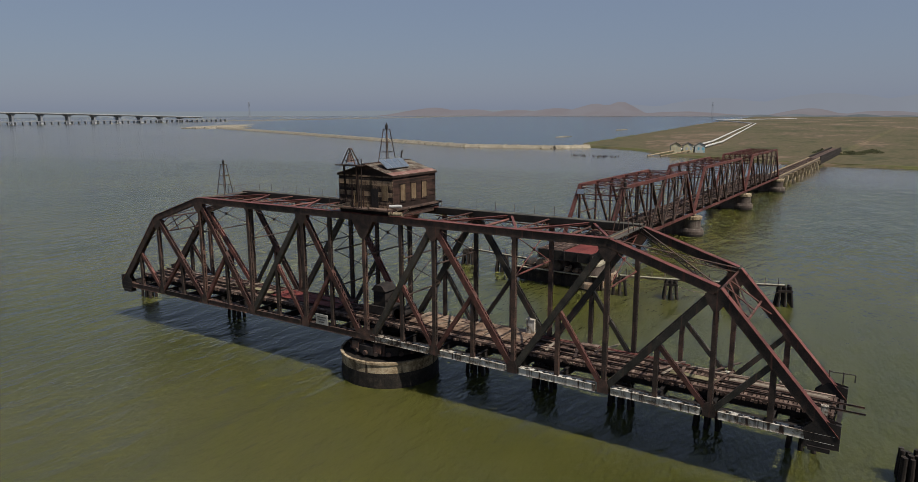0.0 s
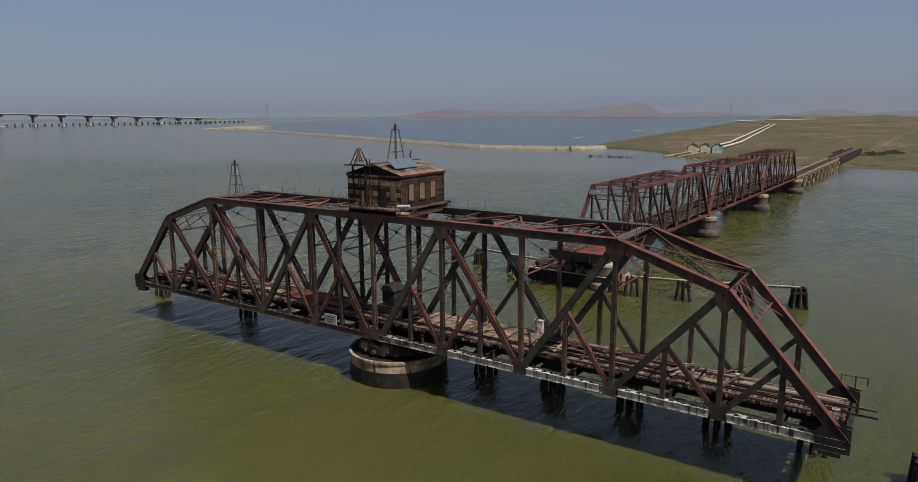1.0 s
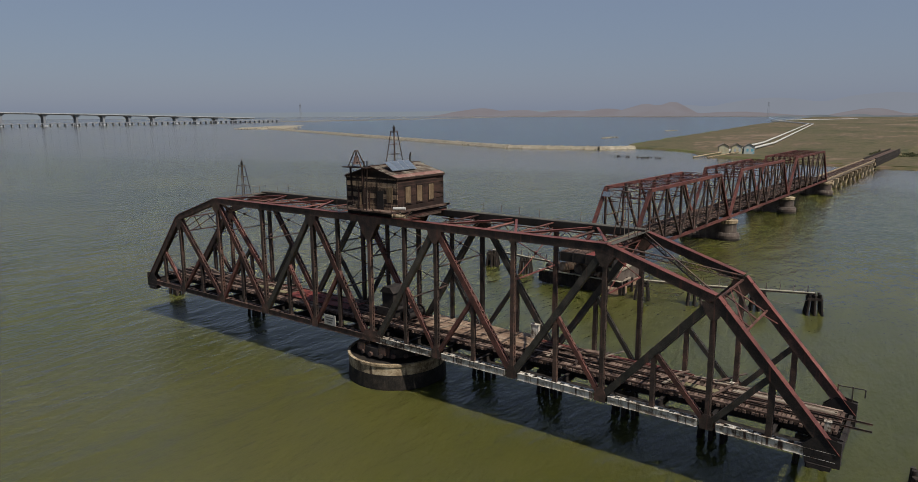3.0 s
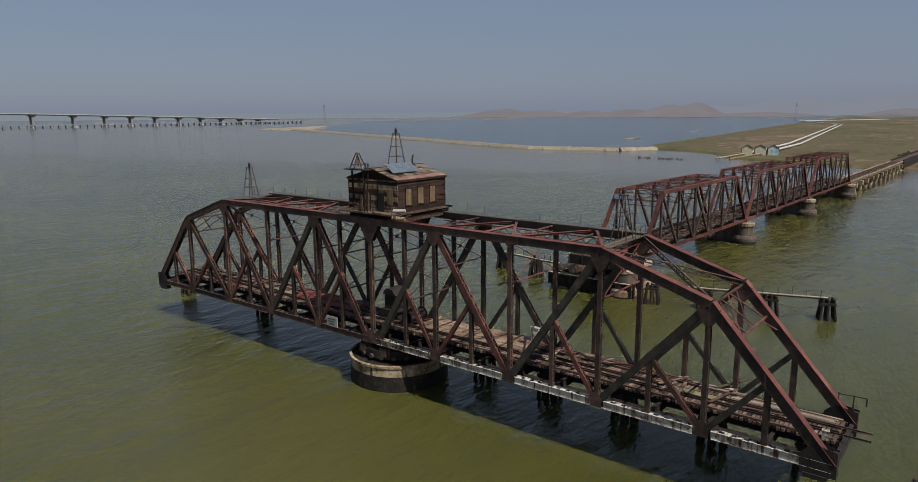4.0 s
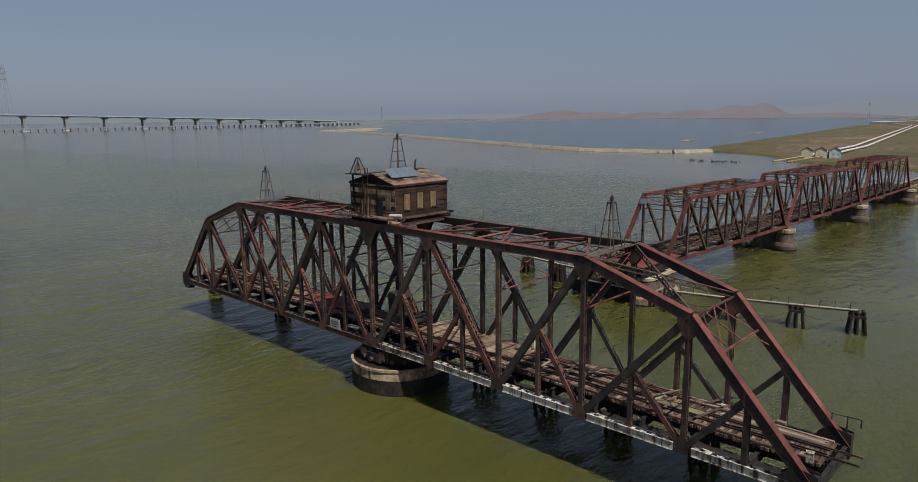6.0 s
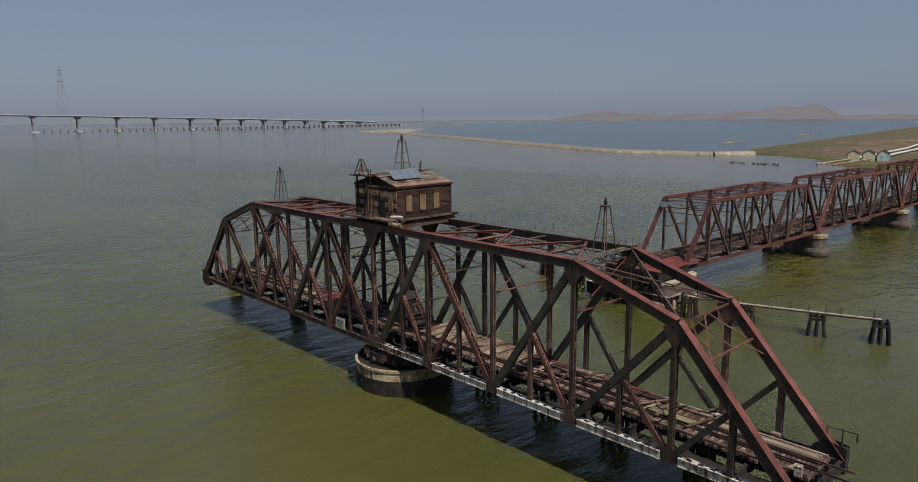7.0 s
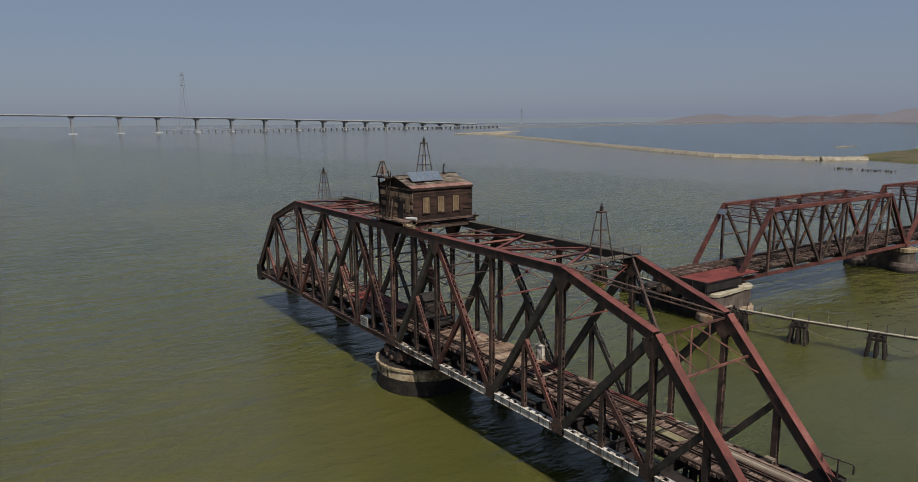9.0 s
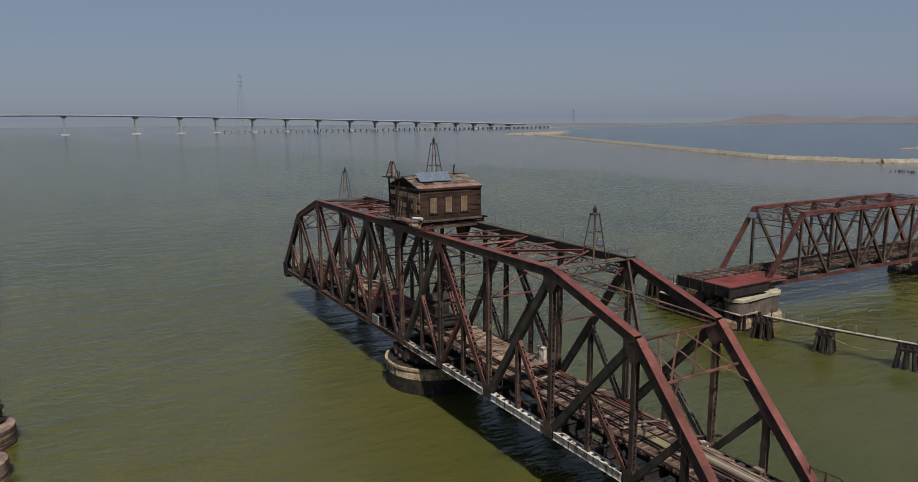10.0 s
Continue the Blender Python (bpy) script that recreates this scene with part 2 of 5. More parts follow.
# ---- water, land, distance ----
def water_material():
    m = bpy.data.materials.new("murky_bay_water")
    m.use_nodes = True
    n, l = m.node_tree.nodes, m.node_tree.links
    bsdf = n["Principled BSDF"]
    geo = n.new("ShaderNodeNewGeometry")

    def field(scale, detail, stretch=(1, 1, 1), turn=0):
        mp, t = n.new("ShaderNodeMapping"), n.new("ShaderNodeTexNoise")
        mp.inputs["Rotation"].default_value, mp.inputs["Scale"].default_value = (0, 0, radians(turn)), stretch
        t.inputs["Scale"].default_value, t.inputs["Detail"].default_value = scale, detail
        l.new(geo.outputs["Position"], mp.inputs[0])
        l.new(mp.outputs[0], t.inputs["Vector"])
        return t.outputs[0]

    def maths(kind, a, b, c=None):
        k = n.new("ShaderNodeMath")
        k.operation = kind
        for slot, v in enumerate((a, b, c)):
            if v is not None:
                if isinstance(v, (int, float)):
                    k.inputs[slot].default_value = v
                else:
                    l.new(v, k.inputs[slot])
        return k.outputs[0]

    # calm shallows over the mud flats, off the dike and the shore, with a wandering edge
    split = n.new("ShaderNodeSeparateXYZ")
    l.new(geo.outputs["Position"], split.inputs[0])
    edge = maths("MULTIPLY_ADD", split.outputs[0], -0.17, split.outputs[1])
    edge = maths("MULTIPLY_ADD", field(0.007, 4, (0.5, 1.0, 1), 10), 150.0, edge)
    flat = n.new("ShaderNodeMapRange")
    flat.interpolation_type = "SMOOTHSTEP"
    flat.inputs["From Min"].default_value, flat.inputs["From Max"].default_value = 318.0, 352.0
    l.new(edge, flat.inputs["Value"])
    flat = flat.outputs[0]

    ramp = n.new("ShaderNodeValToRGB")
    ramp.color_ramp.elements[0].position, ramp.color_ramp.elements[0].color = 0.35, (0.050, 0.054, 0.0120, 1)
    ramp.color_ramp.elements[1].position, ramp.color_ramp.elements[1].color = 0.7, (0.076, 0.072, 0.019, 1)
    l.new(field(0.013, 5), ramp.inputs[0])
    mud = n.new("ShaderNodeMixRGB")
    mud.inputs[2].default_value = (0.088, 0.078, 0.050, 1)
    l.new(flat, mud.inputs[0])
    l.new(ramp.outputs[0], mud.inputs[1])
    l.new(mud.outputs[0], bsdf.inputs["Base Color"])
    bsdf.inputs["Roughness"].default_value = 0.14
    bsdf.inputs["IOR"].default_value = 1.33
    bsdf.inputs["Subsurface Weight"].default_value = 1.0
    bsdf.inputs["Subsurface Radius"].default_value = (1.0, 1.0, 0.5)
    bsdf.inputs["Subsurface Scale"].default_value = 1.9
    height = 0.0
    for scale, detail, amount, turn, stretch in ((0.11, 2, 0.75, 35, (1.0, 0.4, 1)), (0.34, 3, 0.74, 52, (1.0, 0.35, 1)), (0.95, 3, 0.28, 38, (1.0, 0.4, 1)), (2.4, 2, 0.13, 30, (1.0, 0.5, 1))):
        height = maths("MULTIPLY_ADD", field(scale, detail, stretch, turn), amount, height)
    # wind lanes: calmer and rougher stretches
    calm = n.new("ShaderNodeMapRange")
    calm.inputs["From Min"].default_value, calm.inputs["From Max"].default_value = 0.38, 0.62
    calm.inputs["To Min"].default_value, calm.inputs["To Max"].default_value = 0.62, 1.0
    l.new(field(0.006, 3, (0.5, 1.0, 1), 30), calm.inputs["Value"])
    strength = maths("MULTIPLY", calm.outputs[0], maths("MULTIPLY_ADD", flat, -0.42, 1.0))
    b = n.new("ShaderNodeBump")
    b.inputs["Distance"].default_value = 0.62
    l.new(strength, b.inputs["Strength"])
    l.new(height, b.inputs["Height"])
    l.new(b.outputs[0], bsdf.inputs["Normal"])
    return m


g = Geo()
g.v, g.f = [(-6000, -6000, 0), (6000, -6000, 0), (6000, 6000, 0), (-6000, 6000, 0)], [(0, 1, 2, 3)]
solo("water", g, water_material(), "murky olive-green bay water with small ripples", "water", kind="structure")

MARSH = mat("marsh_grass", [(0.34, (0.036, 0.040, 0.015)), (0.43, (0.062, 0.058, 0.023)), (0.48, (0.096, 0.076, 0.038)), (0.52, (0.066, 0.058, 0.026)), (0.57, (0.118, 0.082, 0.050)), (0.66, (0.175, 0.130, 0.088))], 0.011, 0.95, 0, 0.4, 0.11, detail=9.0, stretch=(1, 0.4, 1))
# far earth, greyed in its colour to stand for haze
CAUSEWAY = mat("hazed_causeway_earth", [(0.3, (0.10, 0.095, 0.085)), (0.7, (0.16, 0.15, 0.135))], 0.01, 0.95, 0, 0.2, 0.2)


def land(name, outline, top, material, label, category="land"):
    """A low bank with a sloping shore; the outline is broken up between its corners."""
    rnd = random.Random(len(outline))
    pts = []
    for a, b in zip(outline, outline[1:] + outline[:1]):
        a, b = Vector(a), Vector(b)
        k = max(2, min(30, int((b - a).length / 25)))
        pts += [a.lerp(b, j / k) + Vector((rnd.uniform(-1, 1), rnd.uniform(-1, 1))) * min(6, (b - a).length / k * 0.15) for j in range(k)]
    bm = bmesh.new()
    low = [bm.verts.new((p.x, p.y, -0.4)) for p in pts]
    up = []
    for i, p in enumerate(pts):
        t = (pts[(i + 1) % len(pts)] - pts[i - 1]).normalized()
        up.append(bm.verts.new((p.x - t.y * 4, p.y + t.x * 4, top)))
    for i in range(len(pts)):
        j = (i + 1) % len(pts)
        bm.faces.new((low[i], low[j], up[j], up[i]))
    bmesh.ops.triangle_fill(bm, use_beauty=True, edges=[bm.edges.get((up[i], up[(i + 1) % len(up)])) for i in range(len(up))])
    bmesh.ops.recalc_face_normals(bm, faces=bm.faces)
    me = bpy.data.meshes.new(name)
    bm.to_mesh(me)
    me.materials.append(material)
    ob = new(name, me)
    ob.matrix_world = SITE
    return tagged(ob, label, category, kind="structure")


land("ground", [(-82, 397), (8, 361), (53, 363), (300, 372), (900, 380), (3900, 300), (3900, 4600), (-700, 4600), (-400, 2080), (-344, 1527), (-238, 765), (-205, 542), (-180, 478), (-123, 458)], 0.9, MARSH, "flat olive-brown salt marsh with dry grass")

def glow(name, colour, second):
    """A far backdrop, haze painted in: a soft blend of two tones that glows."""
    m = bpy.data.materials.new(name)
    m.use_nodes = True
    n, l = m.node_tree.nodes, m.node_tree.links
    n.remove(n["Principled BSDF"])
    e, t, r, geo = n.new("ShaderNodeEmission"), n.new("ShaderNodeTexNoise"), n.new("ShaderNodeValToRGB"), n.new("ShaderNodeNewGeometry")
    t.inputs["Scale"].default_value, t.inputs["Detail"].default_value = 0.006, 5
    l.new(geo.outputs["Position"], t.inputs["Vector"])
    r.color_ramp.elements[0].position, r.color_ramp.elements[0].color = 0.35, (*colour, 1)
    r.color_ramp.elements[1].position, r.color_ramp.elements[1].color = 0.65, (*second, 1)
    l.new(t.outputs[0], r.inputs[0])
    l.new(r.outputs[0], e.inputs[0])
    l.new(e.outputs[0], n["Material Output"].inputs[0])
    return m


def pond_material():
    m = water_material()
    m.name = "still_pond_water"
    for node in m.node_tree.nodes:
        if node.type == "VALTORGB":
            node.color_ramp.elements[0].color, node.color_ramp.elements[1].color = (0.026, 0.056, 0.056, 1), (0.036, 0.066, 0.062, 1)
        if node.type == "MIX_RGB":
            node.inputs[2].default_value = (0.031, 0.061, 0.059, 1)
    return m


g = Geo()
g.prism([(-178, 484, 0.0), (-196, 455, 0.0), (-272, 440, 0.0), (-420, 502, 0.0), (-670, 614, 0.0), (-1045, 776, 0.0), (-1240, 990, 0.0), (-1820, 1700, 0.0), (-1900, 2500, 0.0), (-2080, 3250, 0.0), (-640, 3380, 0.0), (-390, 2080, 0.0), (-334, 1527, 0.0), (-228, 765, 0.0), (-196, 542, 0.0)], (0, 0, 0.06))
solo("water_pond", g, pond_material(), "still blue-green salt pond behind the rock dike", "water", kind="structure")

# hill tones already paled towards the sky, as distance haze would do
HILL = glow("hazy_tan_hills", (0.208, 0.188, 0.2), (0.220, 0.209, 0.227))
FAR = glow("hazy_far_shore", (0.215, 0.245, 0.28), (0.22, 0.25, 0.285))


def ridge(name, spans, y, material, label, step=40, depth=500):
    """A rounded ridge line of overlapping humps (centre, half width, height)."""
    x0, x1 = min(c - w for c, w, h in spans), max(c + w for c, w, h in spans)
    g = Geo()
    k = int((x1 - x0) / step) + 1
    for j in range(k):
        x = x0 + (x1 - x0) * j / (k - 1)
        z = max([0.0] + [h * max(0.0, math.cos(min(1, abs(x - c) / w) * math.pi / 2)) ** 1.3 for c, w, h in spans])
        z += 3 * noise.noise((x * 0.01, 3, 0)) * min(1, z / 8)
        g.v += [(x, y, -1), (x, y + depth * 0.3, z * 0.7), (x, y + depth * 0.6, z), (x, y + depth, -1)]
    for j in range(k - 1):
        for r in range(3):
            g.f.append((j * 4 + r, j * 4 + 4 + r, j * 4 + 5 + r, j * 4 + 1 + r))
    return solo(name, g, material, label, "hills", kind="structure")


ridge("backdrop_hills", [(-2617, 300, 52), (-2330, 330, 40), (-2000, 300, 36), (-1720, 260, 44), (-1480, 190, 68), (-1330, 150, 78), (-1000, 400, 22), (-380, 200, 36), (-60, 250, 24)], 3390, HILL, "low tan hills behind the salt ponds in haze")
FAINT = glow("hazed_blue_mountains", (0.220, 0.240, 0.284), (0.226, 0.247, 0.291))
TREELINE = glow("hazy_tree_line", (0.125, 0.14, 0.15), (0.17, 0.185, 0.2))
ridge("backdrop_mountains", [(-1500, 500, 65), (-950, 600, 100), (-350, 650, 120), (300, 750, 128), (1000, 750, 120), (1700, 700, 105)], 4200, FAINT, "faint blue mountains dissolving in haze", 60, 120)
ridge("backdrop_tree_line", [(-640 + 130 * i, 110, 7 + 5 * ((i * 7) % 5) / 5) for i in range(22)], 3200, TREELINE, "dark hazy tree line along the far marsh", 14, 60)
# glowing ring in the tone of the horizon haze, standing for the far shore
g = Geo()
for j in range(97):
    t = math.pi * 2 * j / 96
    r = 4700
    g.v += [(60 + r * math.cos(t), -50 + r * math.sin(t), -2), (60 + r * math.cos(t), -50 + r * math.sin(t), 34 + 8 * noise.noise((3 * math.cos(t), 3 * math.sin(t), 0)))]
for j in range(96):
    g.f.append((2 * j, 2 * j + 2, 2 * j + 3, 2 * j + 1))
solo("backdrop_far_shore", g, FAR, "far shore band in the glowing blue-grey of the horizon haze", "backdrop", kind="structure")

# ---- swing bridge ----
SITE = OPEN_SPAN
PANEL, ZB, ZT, ZS, HW, ZD = 9.45, 5.4, 19.2, 16.1, 4.25, 5.1
swing = thing("swing_bridge", "rusted steel through-truss railway swing bridge standing open on its round pier", "bridge", (0.35, 0, 0))


def top_z(k):
    return {5: ZB, 4: ZS}.get(abs(k), ZT)


def truss(y):
    out = -1 if y < 0 else 1
    lo = {k: Vector((k * PANEL, y, ZB)) for k in range(-5, 6)}
    up = {k: Vector((k * PANEL, y, top_z(k))) for k in range(-4, 5)}

    def solid(name, p, q, w, h, material, lift=0.0):
        g = Geo()
        g.laced(p + Vector((0, 0, lift)), q + Vector((0, 0, lift)), w, h, 0.6, "t")
        u = (q - p).normalized()
        n = u.cross(Vector((0, 1, 0)))
        n = n if n.z > 0 else -n
        ob = part(name, g, RUST, swing)
        g = Geo()
        g.beam(p + n * (h / 2 + 0.065), q + n * (h / 2 + 0.065), w + 0.16, 0.035)
        part("cover_plate", g, material, ob, "red oxide cover plate")
        return ob

    # top chord, end posts, bottom chord
    nodes = [lo[-5]] + [up[k] for k in range(-4, 5)] + [lo[5]]
    for i, (a, b) in enumerate(zip(nodes, nodes[1:])):
        end = i in (0, len(nodes) - 2)
        solid("end_post" if end else "top_chord", a, b, 0.62, 0.72 if end else 0.68, RED)
    for k in range(-5, 5):
        a, b = lo[k] + Vector((0.0 if k == -5 else 0.75, 0, 0)), lo[k + 1] - Vector((0.0 if k == 4 else 0.75, 0, 0))
        g = Geo()
        g.box(a.x, b.x, y - 0.27, y - 0.23, ZB - 0.3, ZB + 0.3)
        g.box(a.x, b.x, y + 0.23, y + 0.27, ZB - 0.3, ZB + 0.3)
        m = int((b.x - a.x) / 0.9)
        for e in (-1, 1):
            for j in range(m):
                x = a.x + (b.x - a.x) * j / m
                g.box(x, x + 0.55, y - 0.3, y + 0.3, ZB + e * 0.3 - 0.015, ZB + e * 0.3 + 0.015)
            for f in (-1, 1):
                g.box(a.x, b.x, y + f * 0.27 - 0.07, y + f * 0.27 + 0.07, ZB + e * 0.33 - 0.014, ZB + e * 0.33 + 0.014)
        part("bottom_chord", g, GUANO if (k >= 0 and out < 0) else RUST, swing, "bird-stained white bottom chord" if (k >= 0 and out < 0) else "")
    # verticals
    for k in range(-4, 5):
        g = Geo()
        g.laced(lo[k], up[k] - Vector((0, 0, 0.3)), 0.44, 0.36, 0.45)
        part("vertical_post", g, RUST, swing)
    diagonals = [(4, 3), (3, 2), (1, 2), (1, 0)]
    for s in (-1, 1):
        for a, b in diagonals:
            p, q = up[s * a], lo[s * b].copy()
            if b == 0:
                q.x = s * 0.8
            g = Geo()
            g.laced(p, q, 0.5, 0.55, 0.55, "b")
            # grey holds the shade of far and sun-averted diagonals, red the lit ones
            part("diagonal", g, RUSTGREY if s * (a - b) > 0 or (y > 0 and s > 0) else RUSTRED, swing)
            mid = (p + q) / 2
            g = Geo()
            g.laced(Vector((mid.x, y, ZB)), Vector((mid.x, y, ZT - 0.3)) if b == 0 else mid, 0.38, 0.34, 0.45)
            part("sub_vertical", g, RUST, swing)
            g = Geo()
            g.laced(mid, lo[s * a], 0.38, 0.34, 0.45, "b")
            part("sub_diagonal", g, RUSTRED if y < 0 else RUSTGREY, swing)
        # lower half of the end panel
        p, q = lo[s * 5], up[s * 4]
        mid = (p + q) / 2
        g = Geo()
        g.laced(Vector((mid.x, y, ZB)), mid, 0.38, 0.4, 0.45)
        part("sub_vertical", g, RUST, swing)
        g = Geo()
        g.laced(mid, lo[s * 4], 0.38, 0.4, 0.45, "b")
        part("sub_diagonal", g, RUSTGREY if s > 0 else RUSTRED, swing)
    # gusset plates
    for k in range(-4, 5):
        x = k * PANEL
        for e in (-1, 1):
            yy = y + e * 0.3
            g = Geo()
            if k == 0:
                g.prism([(x - 1.5, yy, ZT - 0.3), (x + 1.5, yy, ZT - 0.3), (x + 1.3, yy, ZT - 0.75), (x + 0.35, yy, ZT - 2.3), (x - 0.35, yy, ZT - 2.3), (x - 1.3, yy, ZT - 0.75)], (0, 0.02, 0))
            elif abs(k) in (4, 3, 1):
                z = top_z(k)
                s = 1 if k > 0 else -1
                g.prism([(x - 0.95, yy, z - 0.25 + (-0.1 if s < 0 and abs(k) == 4 else 0)), (x + 0.95, yy, z - 0.25), (x + 0.8, yy, z - 0.9), (x + 0.25, yy, z - 1.7), (x - 0.25, yy, z - 1.7), (x - 0.8, yy, z - 0.9)], (0, 0.02, 0))
            else:
                g.box(x - 0.3, x + 0.3, yy, yy + 0.02, ZT - 0.6, ZT - 0.3)
            part("gusset_plate", g, RUST, swing)
            g = Geo()
            w = 1.4 if k == 0 else 0.55
            g.prism([(x - w, yy, ZB - 0.36), (x + w, yy, ZB - 0.36), (x + w, yy, ZB + 0.4), (x + w * 0.55, yy, ZB + 0.95), (x - w * 0.55, yy, ZB + 0.95), (x - w, yy, ZB + 0.35)], (0, 0.022, 0))
            part("gusset_plate", g, RUST, swing)
    for s in (-1, 1):
        g = Geo()
        for e in (-1, 1):
            g.prism([(s * 45.2, y + e * 0.33, ZB - 0.9), (s * 47.6, y + e * 0.33, ZB - 0.75), (s * 47.6, y + e * 0.33, ZB + 1.3), (s * 46.0, y + e * 0.33, ZB + 1.6), (s * 45.0, y + e * 0.33, ZB + 0.6)], (0, 0.03, 0))
        g.box(min(s * 47.2, s * 47.6), max(s * 47.2, s * 47.6), y - 0.3, y + 0.3, ZB - 0.7, ZB + 1.2)
        g.box(min(s * 45.4, s * 47.0), max(s * 45.4, s * 47.0), y - 0.45, y + 0.45, ZB - 1.1, ZB - 0.75)
        part("end_shoe", g, DARK, swing)


truss(-HW + 0.1)
truss(HW + 0.1)


def lattice(g, p, q, depth, bar=0.1, step=0.8, up=(0, 0, 1)):
    """A flat lattice girder: two flanges and zigzag bars."""
    p, q, up = Vector(p), Vector(q), Vector(up)
    u = (q - p).normalized()
    h = up * (depth / 2)
    side = u.cross(up)
    for s in (-1, 1):
        g.beam(p + h * s, q + h * s, 0.18, bar, side)
    length = (q - p).length
    k = max(2, int(length / step))
    for j in range(k):
        a, b = p + u * (length * j / k), p + u * (length * (j + 1) / k)
        s = 1 if j % 2 else -1
        g.beam(a + h * s, b - h * s, 0.07, 0.06, side)
    return g


# top and sway bracing between the trusses
YN, YF = -HW + 0.4, HW - 0.2
for k in range(-4, 5):
    x, z = k * PANEL, top_z(k)
    if k and abs(k) < 4:
        part("top_strut", lattice(Geo(), (x, YN, z - 0.1), (x, YF, z - 0.1), 0.8), RUSTRED, swing)
    if abs(k) < 4:
        zs = z - 4.3
        g = Geo()
        g.beam((x, YN, zs), (x, YF, zs), 0.12, 0.12, (1, 0, 0))
        for a, b in (((YN, zs), (YF, z - 0.4)), ((YN, z - 0.4), (YF, zs))):
            g.rod((x, a[0], a[1]), (x, b[0], b[1]), 0.045, 5)
        g.rod((x, 0.1, (zs + z) / 2 - 0.35), (x, 0.1, (zs + z) / 2), 0.16, 8)
        part("sway_frame", g, RED if k > 1 else RUST, swing)
    if k < 4:
        z2 = top_z(k + 1)
        if k in (-4, 3):
            for a, b in ((YN, YF), (YF, YN)):
                part("top_lateral", lattice(Geo(), (x, a, z + 0.1), (x + PANEL, b, z2 + 0.1), 0.4, 0.07, 0.6, Vector((z - z2, 0, PANEL)).normalized()), RUST, swing)
        elif k not in (-1, 0):
            for p, q in (((x, YN), (x + PANEL / 2, YF)), ((x + PANEL / 2, YF), (x + PANEL, YN))):
                g = Geo()
                g.beam((*p, z + 0.3), (*q, z + 0.3), 0.26, 0.04)
                g.beam((*p, z + 0.2), (*q, z + 0.2), 0.04, 0.2)
                part("top_lateral", g, RED, swing)
            g = Geo()
            g.beam((x + PANEL / 2, YN, z - 0.1), (x + PANEL / 2, YF, z - 0.1), 0.2, 0.2)
            part("top_strut", g, RUSTRED, swing)
# lattice girders that carry the walkway
for s in (-1, 1):
    part("walkway_truss", lattice(Geo(), (s * 4.6, 3.3, ZT - 0.75), (s * 28.3, 3.3, ZT - 0.75), 0.7, 0.09, 0.75), RUSTRED, swing)
# portals in the plane of the end posts
for s in (-1, 1):
    top, low = Vector((s * 4 * PANEL, 0, ZS)), Vector((s * 5 * PANEL, 0, ZB))
    d = (low - top).normalized()
    b = top + d * 3.4
    bars = [((c.x, YN, c.z), (c.x, YF, c.z), 0.15) for c in (top + d * 0.1, b)]
    for f0, f1 in ((0.22, 0.0), (0.5, 0.1), (0.78, 0.37), (0.0, 0.25), (0.25, 0.57), (0.53, 0.93)):
        bars.append(((top.x, YN + (YF - YN) * f0, top.z), (b.x, YN + (YF - YN) * f1, b.z), 0.1))
    c = b + d * 1.4
    for y, e in ((YN, 1), (YF, -1)):
        bars.append(((c.x, y, c.z), (b.x, y + e * 1.6, b.z), 0.09))
    for p, q, w in bars:
        g = Geo()
        g.beam(p, q, w, w, (1, 0, 0))
        part("portal_bar", g, RUSTRED, swing)

# floor system
for k in range(-10, 11):
    x = k * PANEL / 2
    g = Geo()
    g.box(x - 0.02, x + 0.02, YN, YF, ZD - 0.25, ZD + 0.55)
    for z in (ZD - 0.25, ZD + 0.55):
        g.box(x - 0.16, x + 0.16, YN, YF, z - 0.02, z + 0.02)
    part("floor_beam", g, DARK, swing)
# added dark sheets, lower bracing beside the track: they close gaps in the shadow
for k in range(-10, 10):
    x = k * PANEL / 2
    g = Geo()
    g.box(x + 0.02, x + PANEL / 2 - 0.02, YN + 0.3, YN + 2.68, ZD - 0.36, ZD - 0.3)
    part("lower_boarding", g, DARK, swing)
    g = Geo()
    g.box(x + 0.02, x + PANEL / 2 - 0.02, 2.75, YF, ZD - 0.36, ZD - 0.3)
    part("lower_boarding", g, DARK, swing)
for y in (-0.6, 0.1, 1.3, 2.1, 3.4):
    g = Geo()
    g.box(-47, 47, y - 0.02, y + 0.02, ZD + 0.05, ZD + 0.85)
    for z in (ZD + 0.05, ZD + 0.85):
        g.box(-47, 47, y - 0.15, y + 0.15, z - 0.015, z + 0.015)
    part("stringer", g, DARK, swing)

# ---- swing bridge: deck, walkways ----
TIE_MESH = mesh_of("tie", (lambda g: (g.box(-0.125, 0.125, -2.15, 2.15, -0.12, 0.12), g)[1])(Geo()), TIE)
rnd = random.Random(5)
for j in range(262):
    x = -46.8 + 93.6 * j / 261
    ob = part("tie", TIE_MESH, None, swing)
    ob.matrix_local = pose(x + rnd.uniform(-0.03, 0.03), 0.72 + rnd.uniform(-0.12, 0.12), ZD + 1.0 + rnd.uniform(-0.01, 0.01), rnd.uniform(-0.4, 0.4), 0, rnd.uniform(-1.5, 1.5))
